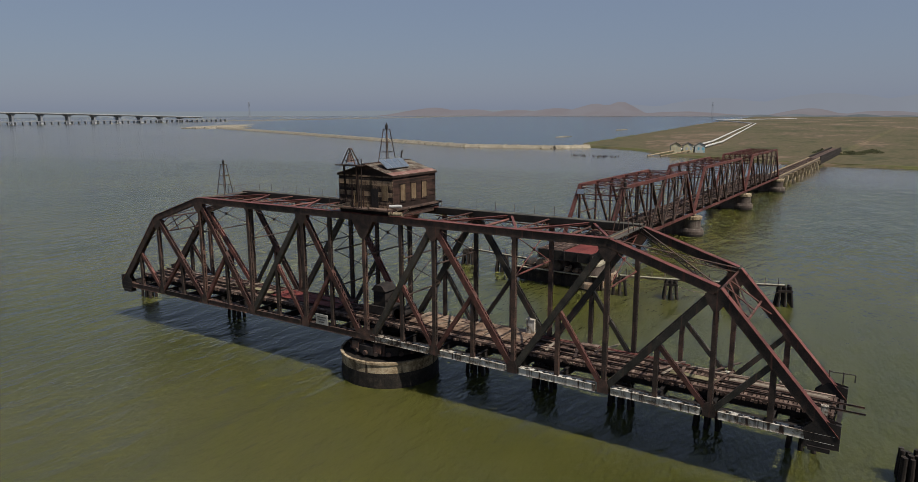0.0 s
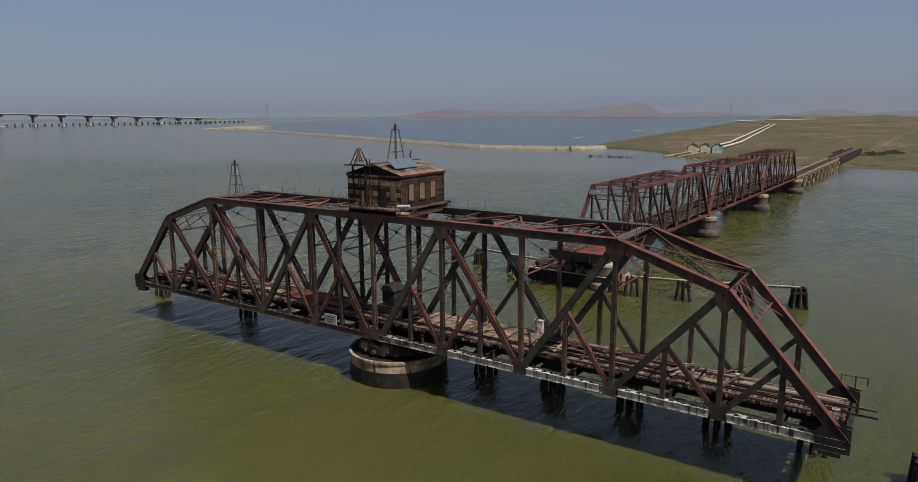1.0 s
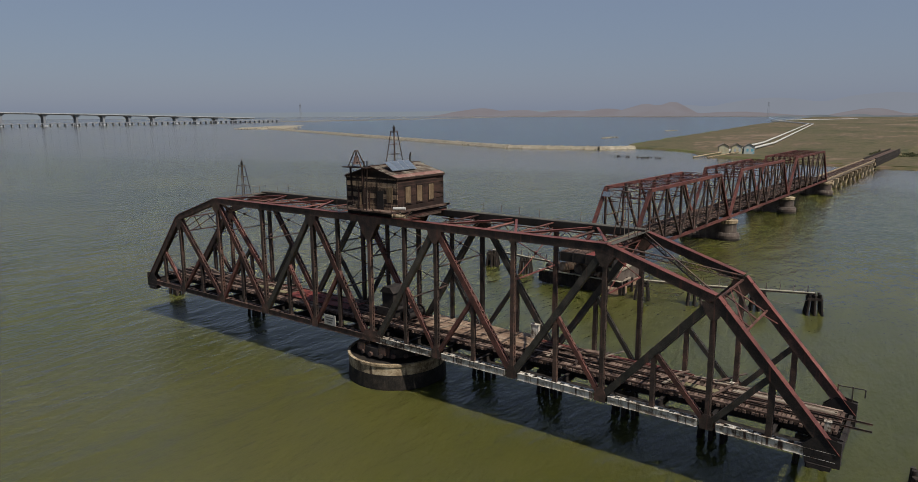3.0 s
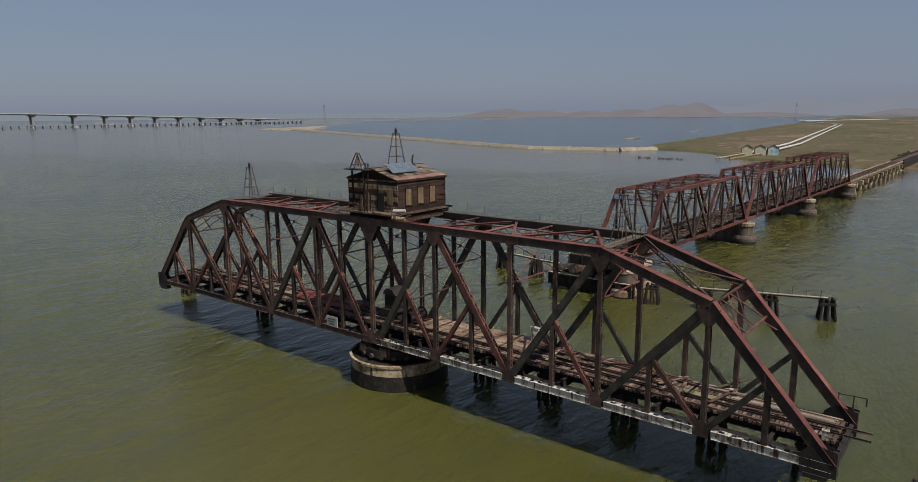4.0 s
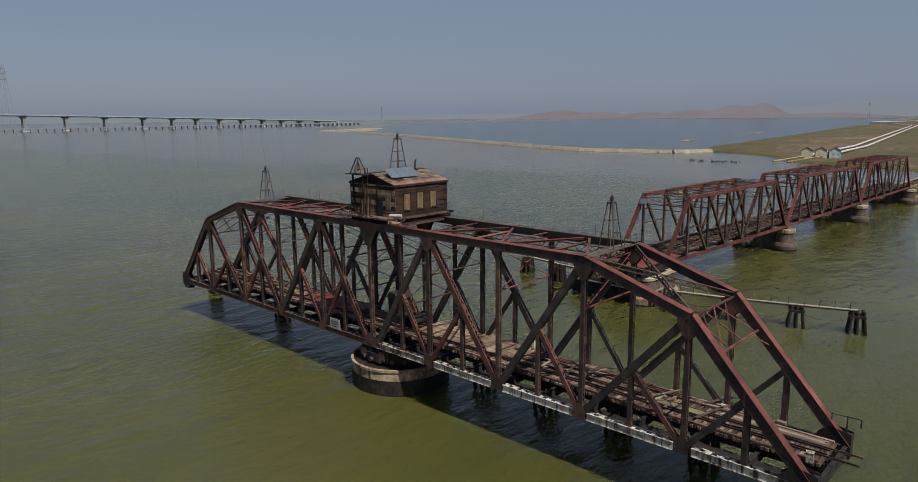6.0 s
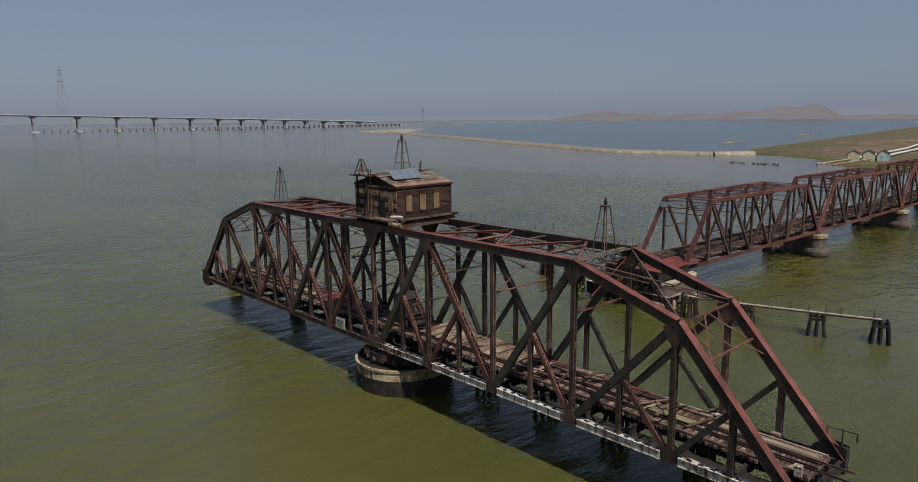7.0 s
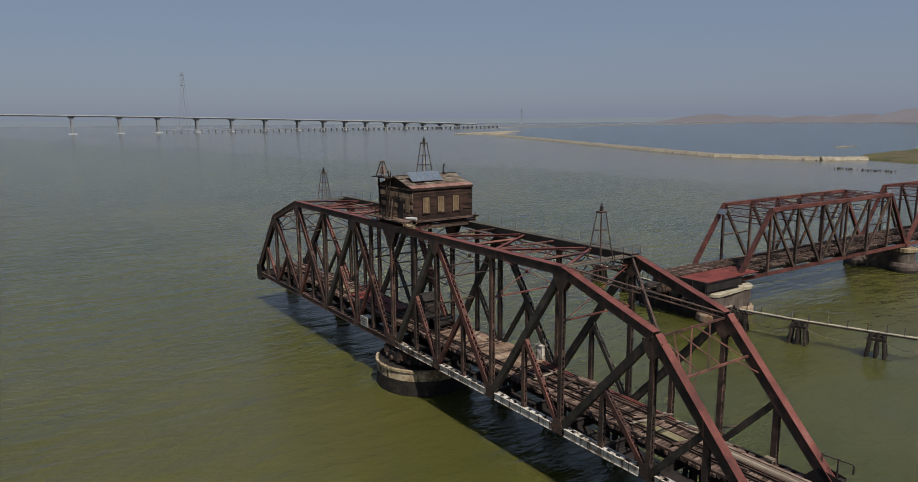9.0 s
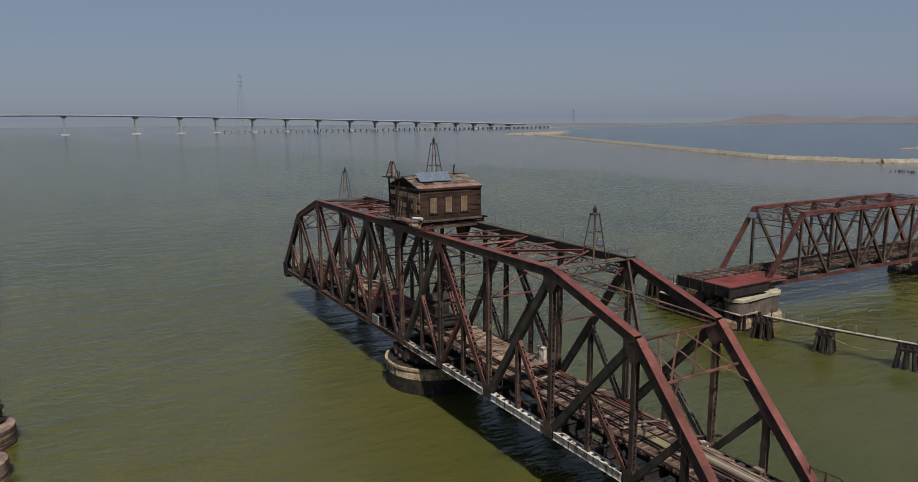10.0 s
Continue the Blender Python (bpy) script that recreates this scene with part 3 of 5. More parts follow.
for y, x1 in ((-0.07, 49.1), (1.43, 49.0), (0.28, 46.9), (1.08, 46.9)):
    g = Geo()
    z = ZD + 1.12
    g.box(-46.9, x1, y - 0.07, y + 0.07, z, z + 0.025)
    g.box(-46.9, x1, y - 0.012, y + 0.012, z + 0.02, z + 0.14)
    g.box(-46.9, x1, y - 0.036, y + 0.036, z + 0.13, z + 0.17)
    part("rail", g, RUST, swing, "rusty steel rail")
for y in (-1.25, 2.72):
    for j in range(16):
        g = Geo()
        a = -46.8 + j * 5.85
        g.box(a + 0.03, a + 5.8, y - 0.12, y + 0.12, ZD + 1.12, ZD + 1.32)
        ob = part("guard_timber", g, TIE, swing)
        ob.location.z = rnd.uniform(-0.02, 0.03)
# loose walkway boards along the far side
for j in range(110):
    L = rnd.uniform(2.2, 5.0)
    x = rnd.uniform(-46, 46 - L)
    y = rnd.uniform(2.95, 4.0)
    g = Geo()
    g.box(0, L, -0.13, 0.13, -0.03, 0.03)
    ob = part("plank", g, PLANK if rnd.random() < 0.55 else TIE, swing)
    ob.matrix_local = pose(x, y, ZD + 0.94 + 0.055 * (j % 4), 0, 0, rnd.uniform(-3, 3))
for j in range(34):
    L = rnd.uniform(1.5, 4.5)
    x = rnd.choice([rnd.uniform(4, 20), rnd.uniform(20, 40), rnd.uniform(-30, -4)])
    g = Geo()
    g.box(0, L, -0.14, 0.14, -0.03, 0.03)
    ob = part("plank", g, PLANK if rnd.random() < 0.5 else TIE, swing)
    ob.matrix_local = pose(x, rnd.uniform(-0.6, 2.9), ZD + 1.34 + 0.05 * (j % 3), 0, 0, rnd.choice([rnd.uniform(-8, 8), rnd.uniform(60, 110)]))
for j in range(9):
    g = Geo()
    a = rnd.uniform(-44, 20)
    g.beam((a, 0, 0), (a + rnd.uniform(14, 24), rnd.uniform(-0.2, 0.2), 0), 0.14, 0.16)
    ob = part("spare_rail", g, RED if j % 2 else RUST, swing, "rusty spare rail lying on the deck")
    ob.location = (0, 2.95 + 0.13 * j, ZD + 1.26)
# grey boards between the rails at the open end
for j in range(9):
    g = Geo()
    g.box(38.2 + 0.3 * (j % 3), 46.4 - 0.2 * (j % 2), -0.12, 0.12, -0.035, 0.035)
    ob = part("plank", g, PLANK, swing, "grey weathered plank")
    ob.location = (0, 1.66 + 0.26 * (j % 5) * 0.85, ZD + 1.18 + (0.07 if j > 4 else 0))
# wide plywood sheets round the middle
SHEET = mat("brown_board_sheets", [(0.3, (0.095, 0.060, 0.042)), (0.5, (0.19, 0.125, 0.085)), (0.65, (0.27, 0.195, 0.14)), (0.8, (0.36, 0.29, 0.22))], 0.7, 0.9, 0, 0.3, 8, 0.25)
for j in range(24):
    g = Geo()
    g.box(-1.2, 1.2, -0.6, 0.6, -0.02, 0.02)
    ob = part("deck_sheet", g, SHEET, swing)
    ob.matrix_local = pose(3.8 + 2.5 * (j // 4), 0.9 + 1.05 * (j % 4) + rnd.uniform(-0.1, 0.1), ZD + 1.345 + 0.045 * (j % 2), rnd.uniform(-1, 1), rnd.uniform(-1, 1), rnd.uniform(-4, 4))
REDPLATE = mat("red_painted_plate", [(0.3, (0.0896, 0.0192, 0.0154)), (0.6, (0.1664, 0.0384, 0.0307)), (0.85, (0.192, 0.0832, 0.064))], 0.5, 0.7, 0, 0.3, 5, 0.2)
for j in range(10):
    g = Geo()
    g.box(-1.15, 1.15, -0.8, 0.8, -0.02, 0.02)
    ob = part("deck_plate", g, REDPLATE, swing, "faded red deck plate")
    ob.matrix_local = pose(-19 + 2.4 * (j // 2), 0.7 + 1.75 * (j % 2), ZD + 1.345, 0, rnd.uniform(-1, 1), rnd.uniform(-2, 2))
MOSSY = mat("pale_yellowed_boards", [(0.3, (0.128, 0.1088, 0.0576)), (0.7, (0.2304, 0.2048, 0.1216))], 0.8, 0.9, 0, 0.3, 8, 0.2)
for x, y in ((-27, 0.9), (-24.5, 1.2), (-22, 0.8), (34.2, 0.75), (36.3, 0.7)):
    g = Geo()
    g.box(-1.1, 1.1, -0.42, 0.42, -0.025, 0.025)
    ob = part("deck_sheet", g, MOSSY, swing, "pale yellowish board")
    ob.matrix_local = pose(x, y, ZD + 1.33, 0, 0, rnd.uniform(-3, 3))
# walkway along the far top chord
WALK = mat("grey_walkway_boards", [(0.3, (0.0448, 0.0416, 0.0352)), (0.6, (0.0832, 0.0768, 0.064)), (0.85, (0.128, 0.1216, 0.1024))], 0.9, 0.9, 0, 0.4, 12, 0.25)
for s in (-1, 1):
    for j in range(10):
        a, b = s * (4.6 + j * 2.42), s * (4.6 + (j + 1) * 2.42 - 0.04)
        for i in range(3):
            g = Geo()
            g.box(min(a, b), max(a, b), 3.55 + i * 0.32, 3.85 + i * 0.32, ZT - 0.15 + 0.62, ZT - 0.15 + 0.67)
            part("walkway_board", g, WALK, swing)
        g = Geo()
        g.rod((a, 4.5, ZT - 0.15 + 0.5), (a + rnd.uniform(-0.08, 0.08), 4.52, ZT - 0.15 + 0.67 + rnd.uniform(0.85, 1.15)), 0.025, 5)
        part("rail_post", g, RUST, swing)
    # girder sides near black: the shade under the walkway is in their colour
    g = Geo()
    g.box(min(s * 4.6, s * 28.8), max(s * 4.6, s * 28.8), 4.5, 4.56, ZT - 0.15 + 0.1, ZT - 0.15 + 0.62)
    g.box(min(s * 4.6, s * 28.8), max(s * 4.6, s * 28.8), 3.5, 3.56, ZT - 0.15 + 0.0, ZT - 0.15 + 0.62)
    part("walkway_girder", g, DARK, swing)
    for i in range(4):
        g = Geo()
        x = s * 28.35 + (i - 1.5) * 0.3
        g.box(x - 0.14, x + 0.14, -4.1, 4.7, ZT - 0.15 + 0.42, ZT - 0.15 + 0.48)
        part("walkway_board", g, MOSSY if i == 1 else WALK, swing)
    for i in range(4):
        g = Geo()
        g.rod((s * 29.0, 1.2 + i * 1.1, ZT - 0.15 + 0.3), (s * 29.0, 1.2 + i * 1.1, ZT - 0.15 + 1.5), 0.025, 5)
        part("rail_post", g, RUST, swing)
    g = Geo()
    g.rod((s * 29.0, 1.2, ZT - 0.15 + 1.45), (s * 29.0, 4.5, ZT - 0.15 + 1.45), 0.02, 5)
    part("handrail", g, RUST, swing)
# white crusted brackets at the feet of the far posts
for k in range(-9, 10):
    g = Geo()
    x = k * PANEL / 2
    g.box(x - 0.35, x + 0.35, 3.55, 4.0, ZD + 1.05, ZD + 1.25)
    g.box(x - 0.2, x + 0.2, 3.7, 4.0, ZD + 0.5, ZD + 1.05)
    part("post_bracket", g, GUANO if k % 3 else PLANK, swing, "bird-whitened bracket")
# turntable under the middle
g = Geo()
g.lathe([(4.3, 3.25), (4.5, 3.3), (4.5, 4.3), (4.3, 4.35)], 36)
part("turntable_drum", g, DARK, swing)
for s in (-1, 1):
    for y in (-3.9, 4.1):
        g = Geo()
        g.box(s * 1.6 - 0.5, s * 1.6 + 0.5, y - 0.5, y + 0.5, 3.7, 4.65)
        g.box(s * 1.6 - 0.7, s * 1.6 + 0.7, y - 0.12, y + 0.12, 3.35, 5.6)
        part("bearing_block", g, RUST, swing)
for j in range(20):
    t = 2 * math.pi * j / 20
    g = Geo()
    g.rod((4.75 * math.cos(t), 4.75 * math.sin(t), 3.55), (4.2 * math.cos(t), 4.2 * math.sin(t), 3.55), 0.28, 10)
    part("roller", g, RUST, swing)
# cross frames on both sides of the middle, under the cabin
for x in (-PANEL / 2, PANEL / 2):
    g = Geo()
    for z in (10.6, 14.9):
        g.beam((x, YN, z), (x, YF, z), 0.14, 0.14, (1, 0, 0))
    for za, zb in ((10.6, 14.9), (14.9, 18.6)):
        g.rod((x, YN, za), (x, YF, zb), 0.045, 5)
        g.rod((x, YF, za), (x, YN, zb), 0.045, 5)
    part("sway_frame", g, RUST, swing)

# machinery on the deck
g = Geo()
g.box(-3.6, -0.6, 0.9, 3.6, 6.3, 7.3)
g.box(-3.0, -1.2, 1.2, 3.2, 7.3, 9.2)
g.prism([(-3.2, 1.0, 9.2), (-1.0, 1.0, 9.2), (-1.6, 1.0, 9.9), (-2.6, 1.0, 9.9)], (0, 2.3, 0))
solo("machinery_housing", g, DARK, "blackened steel gear housing on the bridge deck", "machinery")
g = Geo()
g.rod((1.2, 0.6, 6.95), (1.2, 3.4, 6.95), 0.62, 16)
for y in (0.6, 3.3):
    g.rod((1.2, y, 6.95), (1.2, y + 0.12, 6.95), 0.85, 18)
solo("winding_drum", g, DARK, "dark steel winding drum on the bridge deck", "machinery")
g = Geo()
g.box(-0.45, 0.45, -0.4, 0.4, 0, 1.9)
g.box(-0.52, 0.52, -0.47, 0.47, 1.9, 2.0)
g.box(-0.2, 0.2, -0.44, -0.4, 0.4, 1.5)
solo("equipment_cabinet", g, GUANO, "peeling white equipment cabinet on the bridge deck", "cabinet", (17.2, 4.0, 6.1), 4)
g = Geo()
g.box(-0.24, 0.24, -0.2, 0.2, 0, 0.75)
g.box(-0.28, 0.28, -0.24, 0.24, 0.75, 0.8)
solo("junction_box", g, GUANO, "small whitish junction box at the deck end", "box", (46.6, -1.7, 6.3), 8)
for x, y, L, w, a in ((24.0, 3.6, 2.0, 0.9, 5), (9.0, 3.7, 1.4, 0.7, -8), (-9.5, 3.6, 2.4, 0.8, 3)):
    ob = thing("lumber_stack", "stack of old weathered timber lying on the deck", "timber", (x, y, 6.22), a, "timber stacks on the deck")
    for i in range(6):
        g = Geo()
        g.box(-L / 2, L / 2, -0.12, 0.12, 0, 0.16)
        o = part("timber", g, TIE, ob)
        o.matrix_local = pose(0.06 * i, -w / 2 + 0.28 * (i % 3), 0.17 * (i // 3), 0, 0, rnd.uniform(-4, 4))
# gate frame at the open end
g = thing("end_gate", "rusty gate frame with a side arm at the deck end", "gate", (46.4, 4.3, 6.2))
for x in (0, 1.1):
    a = Geo()
    a.beam((x, 0, 0), (x, 0, 1.9), 0.1, 0.1)
    part("gate_post", a, RUST, g)
a = Geo()
a.beam((0, 0, 1.75), (2.0, 0.3, 1.7), 0.06, 0.08)
a.beam((2.0, 0.3, 1.7), (2.0, 0.3, 1.0), 0.1, 0.1)
part("gate_arm", a, RUST, g)
# notice board on the lower chord
ob = thing("notice_board", "weathered white notice board on the lower chord", "sign", (-6.0, -4.8, 5.9))
g = Geo()
g.box(-0.95, 0.95, -0.04, 0.04, 0, 1.25)
part("board", g, mat("weathered_white_paint", [(0.3, (0.224, 0.2176, 0.192)), (0.7, (0.384, 0.3776, 0.3456))], 1.0, 0.8, 0, 0.2, 6), ob)
INK = mat("faded_black_paint", [(0.3, (0.0512, 0.0512, 0.0512)), (0.7, (0.096, 0.096, 0.0896))], 3, 0.8)
for i in range(3):
    g = Geo()
    g.box(-0.7 + 0.1 * i, 0.7 - 0.15 * i, -0.055, -0.045, 0.85 - 0.3 * i, 0.97 - 0.3 * i)
    part("text_bar", g, INK, ob)

# ---- pivot pier ----
pier = thing("pivot_pier", "round stained concrete pivot pier with a dark wet tide band", "pier", (0.45, -0.1, 0))
g = Geo()
g.lathe([(5.75, 1.75), (5.75, 2.75), (5.9, 2.8), (5.9, 3.05), (5.6, 3.1), (5.6, 2.85), (0.5, 2.85)], 56)
part("drum", g, CONCRETE, pier)
g = Geo()
g.lathe([(5.7, -1.5), (5.85, 0.2), (5.82, 0.9), (5.77, 1.76), (5.4, 1.76)], 56)
part("base_ring", g, TIDE, pier, "black weed-covered base ring")
# dark disc inside the rim, in the tone of the tide band
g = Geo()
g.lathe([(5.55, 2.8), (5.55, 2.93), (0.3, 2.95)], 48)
part("pier_top", g, TIDE, pier, "dark pier top")

# ---- timber pile bents under the span ----


def pile_group(name, label, at, turn, rows, cols, top, gap=0.75, batter=0.06, cap=True, group="", seed=0):
    r = random.Random(seed + 11)
    ob = thing(name, label, "dolphin", at, turn, group)
    for i in range(rows):
        for j in range(cols):
            x, y = (i - (rows - 1) / 2) * gap, (j - (cols - 1) / 2) * gap
            g = Geo()
            h = top + r.uniform(-0.15, 0.25)
            e = 1 + batter * 8
            g.rod((x * e, y * e, -1.5), (x, y, h), 0.25, 9, 0.21)
            part("timber_post", g, PILE, ob)
    if cap:
        w, d = (rows - 1) / 2 * gap + 0.35, (cols - 1) / 2 * gap + 0.3
        for y0 in (-d, d - 0.3):
            g = Geo()
            g.box(-w, w, y0, y0 + 0.3, top - 0.75, top - 0.4)
            part("cap_beam", g, PILE, ob)
    return ob


# ---- operator cabin on top ----
CLAP = mat("dark_weathered_clapboard", [(0.25, (0.0100, 0.0063, 0.0050)), (0.5, (0.0250, 0.0138, 0.0105)), (0.75, (0.0600, 0.0310, 0.0225))], 0.9, 0.9, 0, 0.4, 14, 0.3, streak=((0.0700, 0.0420, 0.0310), 2.0, 0.62))
WORN = mat("peeling_grey_clapboard", [(0.34, (0.014, 0.010, 0.008)), (0.46, (0.050, 0.034, 0.025)), (0.54, (0.130, 0.084, 0.055)), (0.66, (0.27, 0.19, 0.125))], 1.3, 0.9, 0, 0.4, 9, 0.4, streak=((0.014, 0.010, 0.008), 1.6, 0.57))
ROOF = mat("patchy_old_shingles", [(0.25, (0.0512, 0.0307, 0.0246)), (0.45, (0.1024, 0.0768, 0.0589)), (0.62, (0.1638, 0.1434, 0.1126)), (0.8, (0.2150, 0.1997, 0.1690))], 0.8, 0.95, 0, 0.5, 6, 0.22)
BOARD = mat("bare_yellow_boards", [(0.3, (0.1088, 0.0707, 0.0408)), (0.7, (0.1958, 0.1414, 0.0843))], 1.2, 0.9, 0, 0.3, 14, 0.2)
CX0, CX1, CY0, CY1, CZ0, CZ1, CZR = -3.75, 3.95, -3.45, 4.75, 20.25, 23.8, 24.95
cabin = thing("operator_cabin", "derelict dark timber operator cabin on top of the swing span", "cabin")
g = Geo()
g.box(CX0 + 0.08, CX1 - 0.08, CY0 + 0.08, CY1 - 0.08, CZ0, CZ1)
for y in (CY0 + 0.08, CY1 - 0.16):
    g.prism([(CX0 + 0.08, y, CZ1), (CX1 - 0.08, y, CZ1), ((CX0 + CX1) / 2, y, CZR)], (0, 0.08, 0))
part("wall", g, CLAP, cabin)
rnd = random.Random(8)
rows = 20
for j in range(rows):
    z0 = CZ0 + (CZ1 - CZ0) * j / rows
    z1 = z0 + (CZ1 - CZ0) / rows * 1.1
    for face in ("e", "w", "n", "s"):
        if rnd.random() < (0.12 if face == "s" else 0.03):
            continue
        g = Geo()
        cut = rnd.choice([0, 0, 0, rnd.uniform(0.3, 1.5)])
        if face == "e":
            g.hexa([(CX1 - 0.08, CY0, z0), (CX1, CY0, z0), (CX1, CY1 - cut, z0), (CX1 - 0.08, CY1 - cut, z0), (CX1 - 0.08, CY0, z1), (CX1 - 0.02, CY0, z1), (CX1 - 0.02, CY1 - cut, z1), (CX1 - 0.08, CY1 - cut, z1)])
        elif face == "w":
            g.box(CX0, CX0 + 0.08, CY0, CY1, z0, z1 - 0.02)
        elif face == "s":
            g.hexa([(CX0 + cut, CY0, z0), (CX1, CY0, z0), (CX1, CY0 + 0.08, z0), (CX0 + cut, CY0 + 0.08, z0), (CX0 + cut, CY0 + 0.015, z1), (CX1, CY0 + 0.015, z1), (CX1, CY0 + 0.08, z1), (CX0 + cut, CY0 + 0.08, z1)])
        else:
            g.box(CX0, CX1, CY1 - 0.08, CY1, z0, z1 - 0.02)
        part("clapboard", g, WORN if face == "s" else CLAP, cabin)
for j in range(7):
    z0 = CZ1 + (CZR - CZ1) / 7 * j
    f = 1 - j / 7
    mid = (CX0 + CX1) / 2
    g = Geo()
    g.box(mid - (CX1 - mid) * f, mid + (CX1 - mid) * f, CY0, CY0 + 0.08, z0, z0 + (CZR - CZ1) / 7)
    part("clapboard", g, CLAP, cabin)
# three boarded windows in the east wall
for y in (-1.65, 0.35, 2.4):
    g = Geo()
    win = part("window", (lambda k: (k.box(CX1 - 0.02, CX1 + 0.03, y - 0.47, y + 0.47, 21.0, 22.85), k)[1])(g), DARK, cabin)
    for i in range(4):
        g = Geo()
        g.box(CX1 + 0.03, CX1 + 0.06, y - 0.44 + 0.22 * i, y - 0.24 + 0.22 * i, 21.05 + rnd.uniform(-0.05, 0.05), 22.8)
        part("window_board", g, BOARD, win)
    g = Geo()
    for a in (-0.52, 0.46):
        g.box(CX1 + 0.0, CX1 + 0.07, y + a, y + a + 0.06, 20.95, 22.92)
    g.box(CX1, CX1 + 0.09, y - 0.55, y + 0.55, 20.89, 20.97)
    g.box(CX1, CX1 + 0.08, y - 0.52, y + 0.52, 22.85, 22.95)
    part("window_frame", g, CLAP, win)
# south gable: door, window, leaning boards
g = Geo()
g.box(1.0, 1.95, CY0 - 0.03, CY0 + 0.02, CZ0 + 0.05, CZ0 + 2.1)
# solid dark panel painted as the unlit inside of an open doorway
part("door", g, DARK, cabin, "near-black panel in place of the open doorway")
for x in (2.45, 2.75, 3.05):
    g = Geo()
    g.box(x, x + 0.26, CY0 - 0.04, CY0 + 0.0, 21.1, 22.8)
    part("window_board", g, BOARD, cabin)
for i in range(6):
    g = Geo()
    x = -1.4 + 0.33 * i
    g.beam((x, CY0 - 0.5, CZ0), (x - 0.35, CY0 - 0.06, CZ0 + rnd.uniform(1.6, 2.4)), 0.2, 0.03, (1, 0, 0))
    part("loose_board", g, BOARD if i in (1, 2) else PLANK if i == 4 else CLAP, cabin)
# roof
FLASHING = mat("faded_red_roof_sheet", [(0.3, (0.11, 0.045, 0.036)), (0.5, (0.20, 0.105, 0.085)), (0.75, (0.30, 0.24, 0.20))], 0.9, 0.85, 0, 0.3, 6)
mid = (CX0 + CX1) / 2
slope = math.atan2(CZR - CZ1, CX1 - mid)
for s in (-1, 1):
    g = Geo()
    e = mid + s * (CX1 - mid + 0.1)
    ze = CZ1 - 0.1 * math.tan(slope)
    g.prism([(mid, CY0 - 0.12, CZR), (e, CY0 - 0.12, ze), (e, CY0 - 0.12, ze + 0.07), (mid, CY0 - 0.12, CZR + 0.07)], (0, CY1 - CY0 + 0.24, 0))
    part("roof_deck", g, CLAP, cabin)
    g = Geo()
    g.box(min(e, e + s * 0.05), max(e, e + s * 0.05), CY0 - 0.1, CY1 + 0.1, ze - 0.12, ze + 0.09)
    part("eave_board", g, CLAP, cabin)
    g = Geo()
    f = 0.2
    g.hexa([(e, CY0 - 0.1, ze + 0.125), (e + (mid - e) * f, CY0 - 0.1, ze + (CZR - ze) * f + 0.125), (e + (mid - e) * f, CY1 + 0.1, ze + (CZR - ze) * f + 0.125), (e, CY1 + 0.1, ze + 0.125), (e, CY0 - 0.1, ze + 0.15), (e + (mid - e) * f, CY0 - 0.1, ze + (CZR - ze) * f + 0.15), (e + (mid - e) * f, CY1 + 0.1, ze + (CZR - ze) * f + 0.15), (e, CY1 + 0.1, ze + 0.15)])
    part("roof_flashing", g, FLASHING, cabin, "faded red sheet along the roof edge")
    n = 9
    for j in range(n):
        for i in range(13):
            if rnd.random() < 0.1:
                continue
            g = Geo()
            f0, f1 = j / n, (j + 1.15) / n
            y0 = CY0 - 0.12 + (CY1 - CY0 + 0.24) * i / 13 + rnd.uniform(-0.05, 0.05)
            y1 = y0 + (CY1 - CY0 + 0.24) / 13 * 0.97
            x0, x1 = e + (mid - e) * f0, e + (mid - e) * min(1, f1)
            z0, z1 = ze + (CZR - ze) * f0, ze + (CZR - ze) * min(1, f1)
            lift = rnd.uniform(0.0, 0.02)
            g.hexa([(x0, y0, z0 + 0.075), (x1, y0, z1 + 0.075), (x1, y1, z1 + 0.075), (x0, y1, z0 + 0.075), (x0, y0, z0 + 0.12 + lift), (x1, y0, z1 + 0.085), (x1, y1, z1 + 0.085), (x0, y1, z0 + 0.12 + lift)])
            part("shingle", g, ROOF, cabin)
g = Geo()
g.box(mid - 0.15, mid + 0.15, CY0 - 0.3, CY1 + 0.3, CZR + 0.06, CZR + 0.14)
part("ridge_board", g, CLAP, cabin)
# sill platform
for s, (x0, x1, y0, y1) in enumerate(((CX1 - 0.1, CX1 + 0.55, CY0 - 0.3, CY1 + 0.5), (CX0 - 0.4, CX0 + 0.1, CY0 - 0.3, CY1 + 0.5), (CX0 - 0.4, CX1 + 0.55, CY0 - 1.3, CY0 + 0.1), (CX0 - 0.4, CX1 + 0.55, CY1 - 0.1, CY1 + 0.6))):
    g = Geo()
    g.box(x0, x1, y0, y1, CZ0 - 0.14, CZ0 + 0.02)
    part("platform", g, TIE, cabin)
for j in range(3):
    g = Geo()
    g.box(CX1 + 0.18, CX1 + 0.24, CY0 - 0.2, CY1 + 0.3, CZ0 - 1.0 + 0.32 * j, CZ0 - 0.72 + 0.32 * j)
    part("skirt_board", g, CLAP if j else TIE, cabin)
for y in (-3.2, -1.0, 1.4, 3.6):
    g = Geo()
    g.box(CX0, CX1, y - 0.18, y + 0.18, ZT + 0.3, CZ0 - 0.14)
    part("sleeper_beam", g, DARK, cabin)
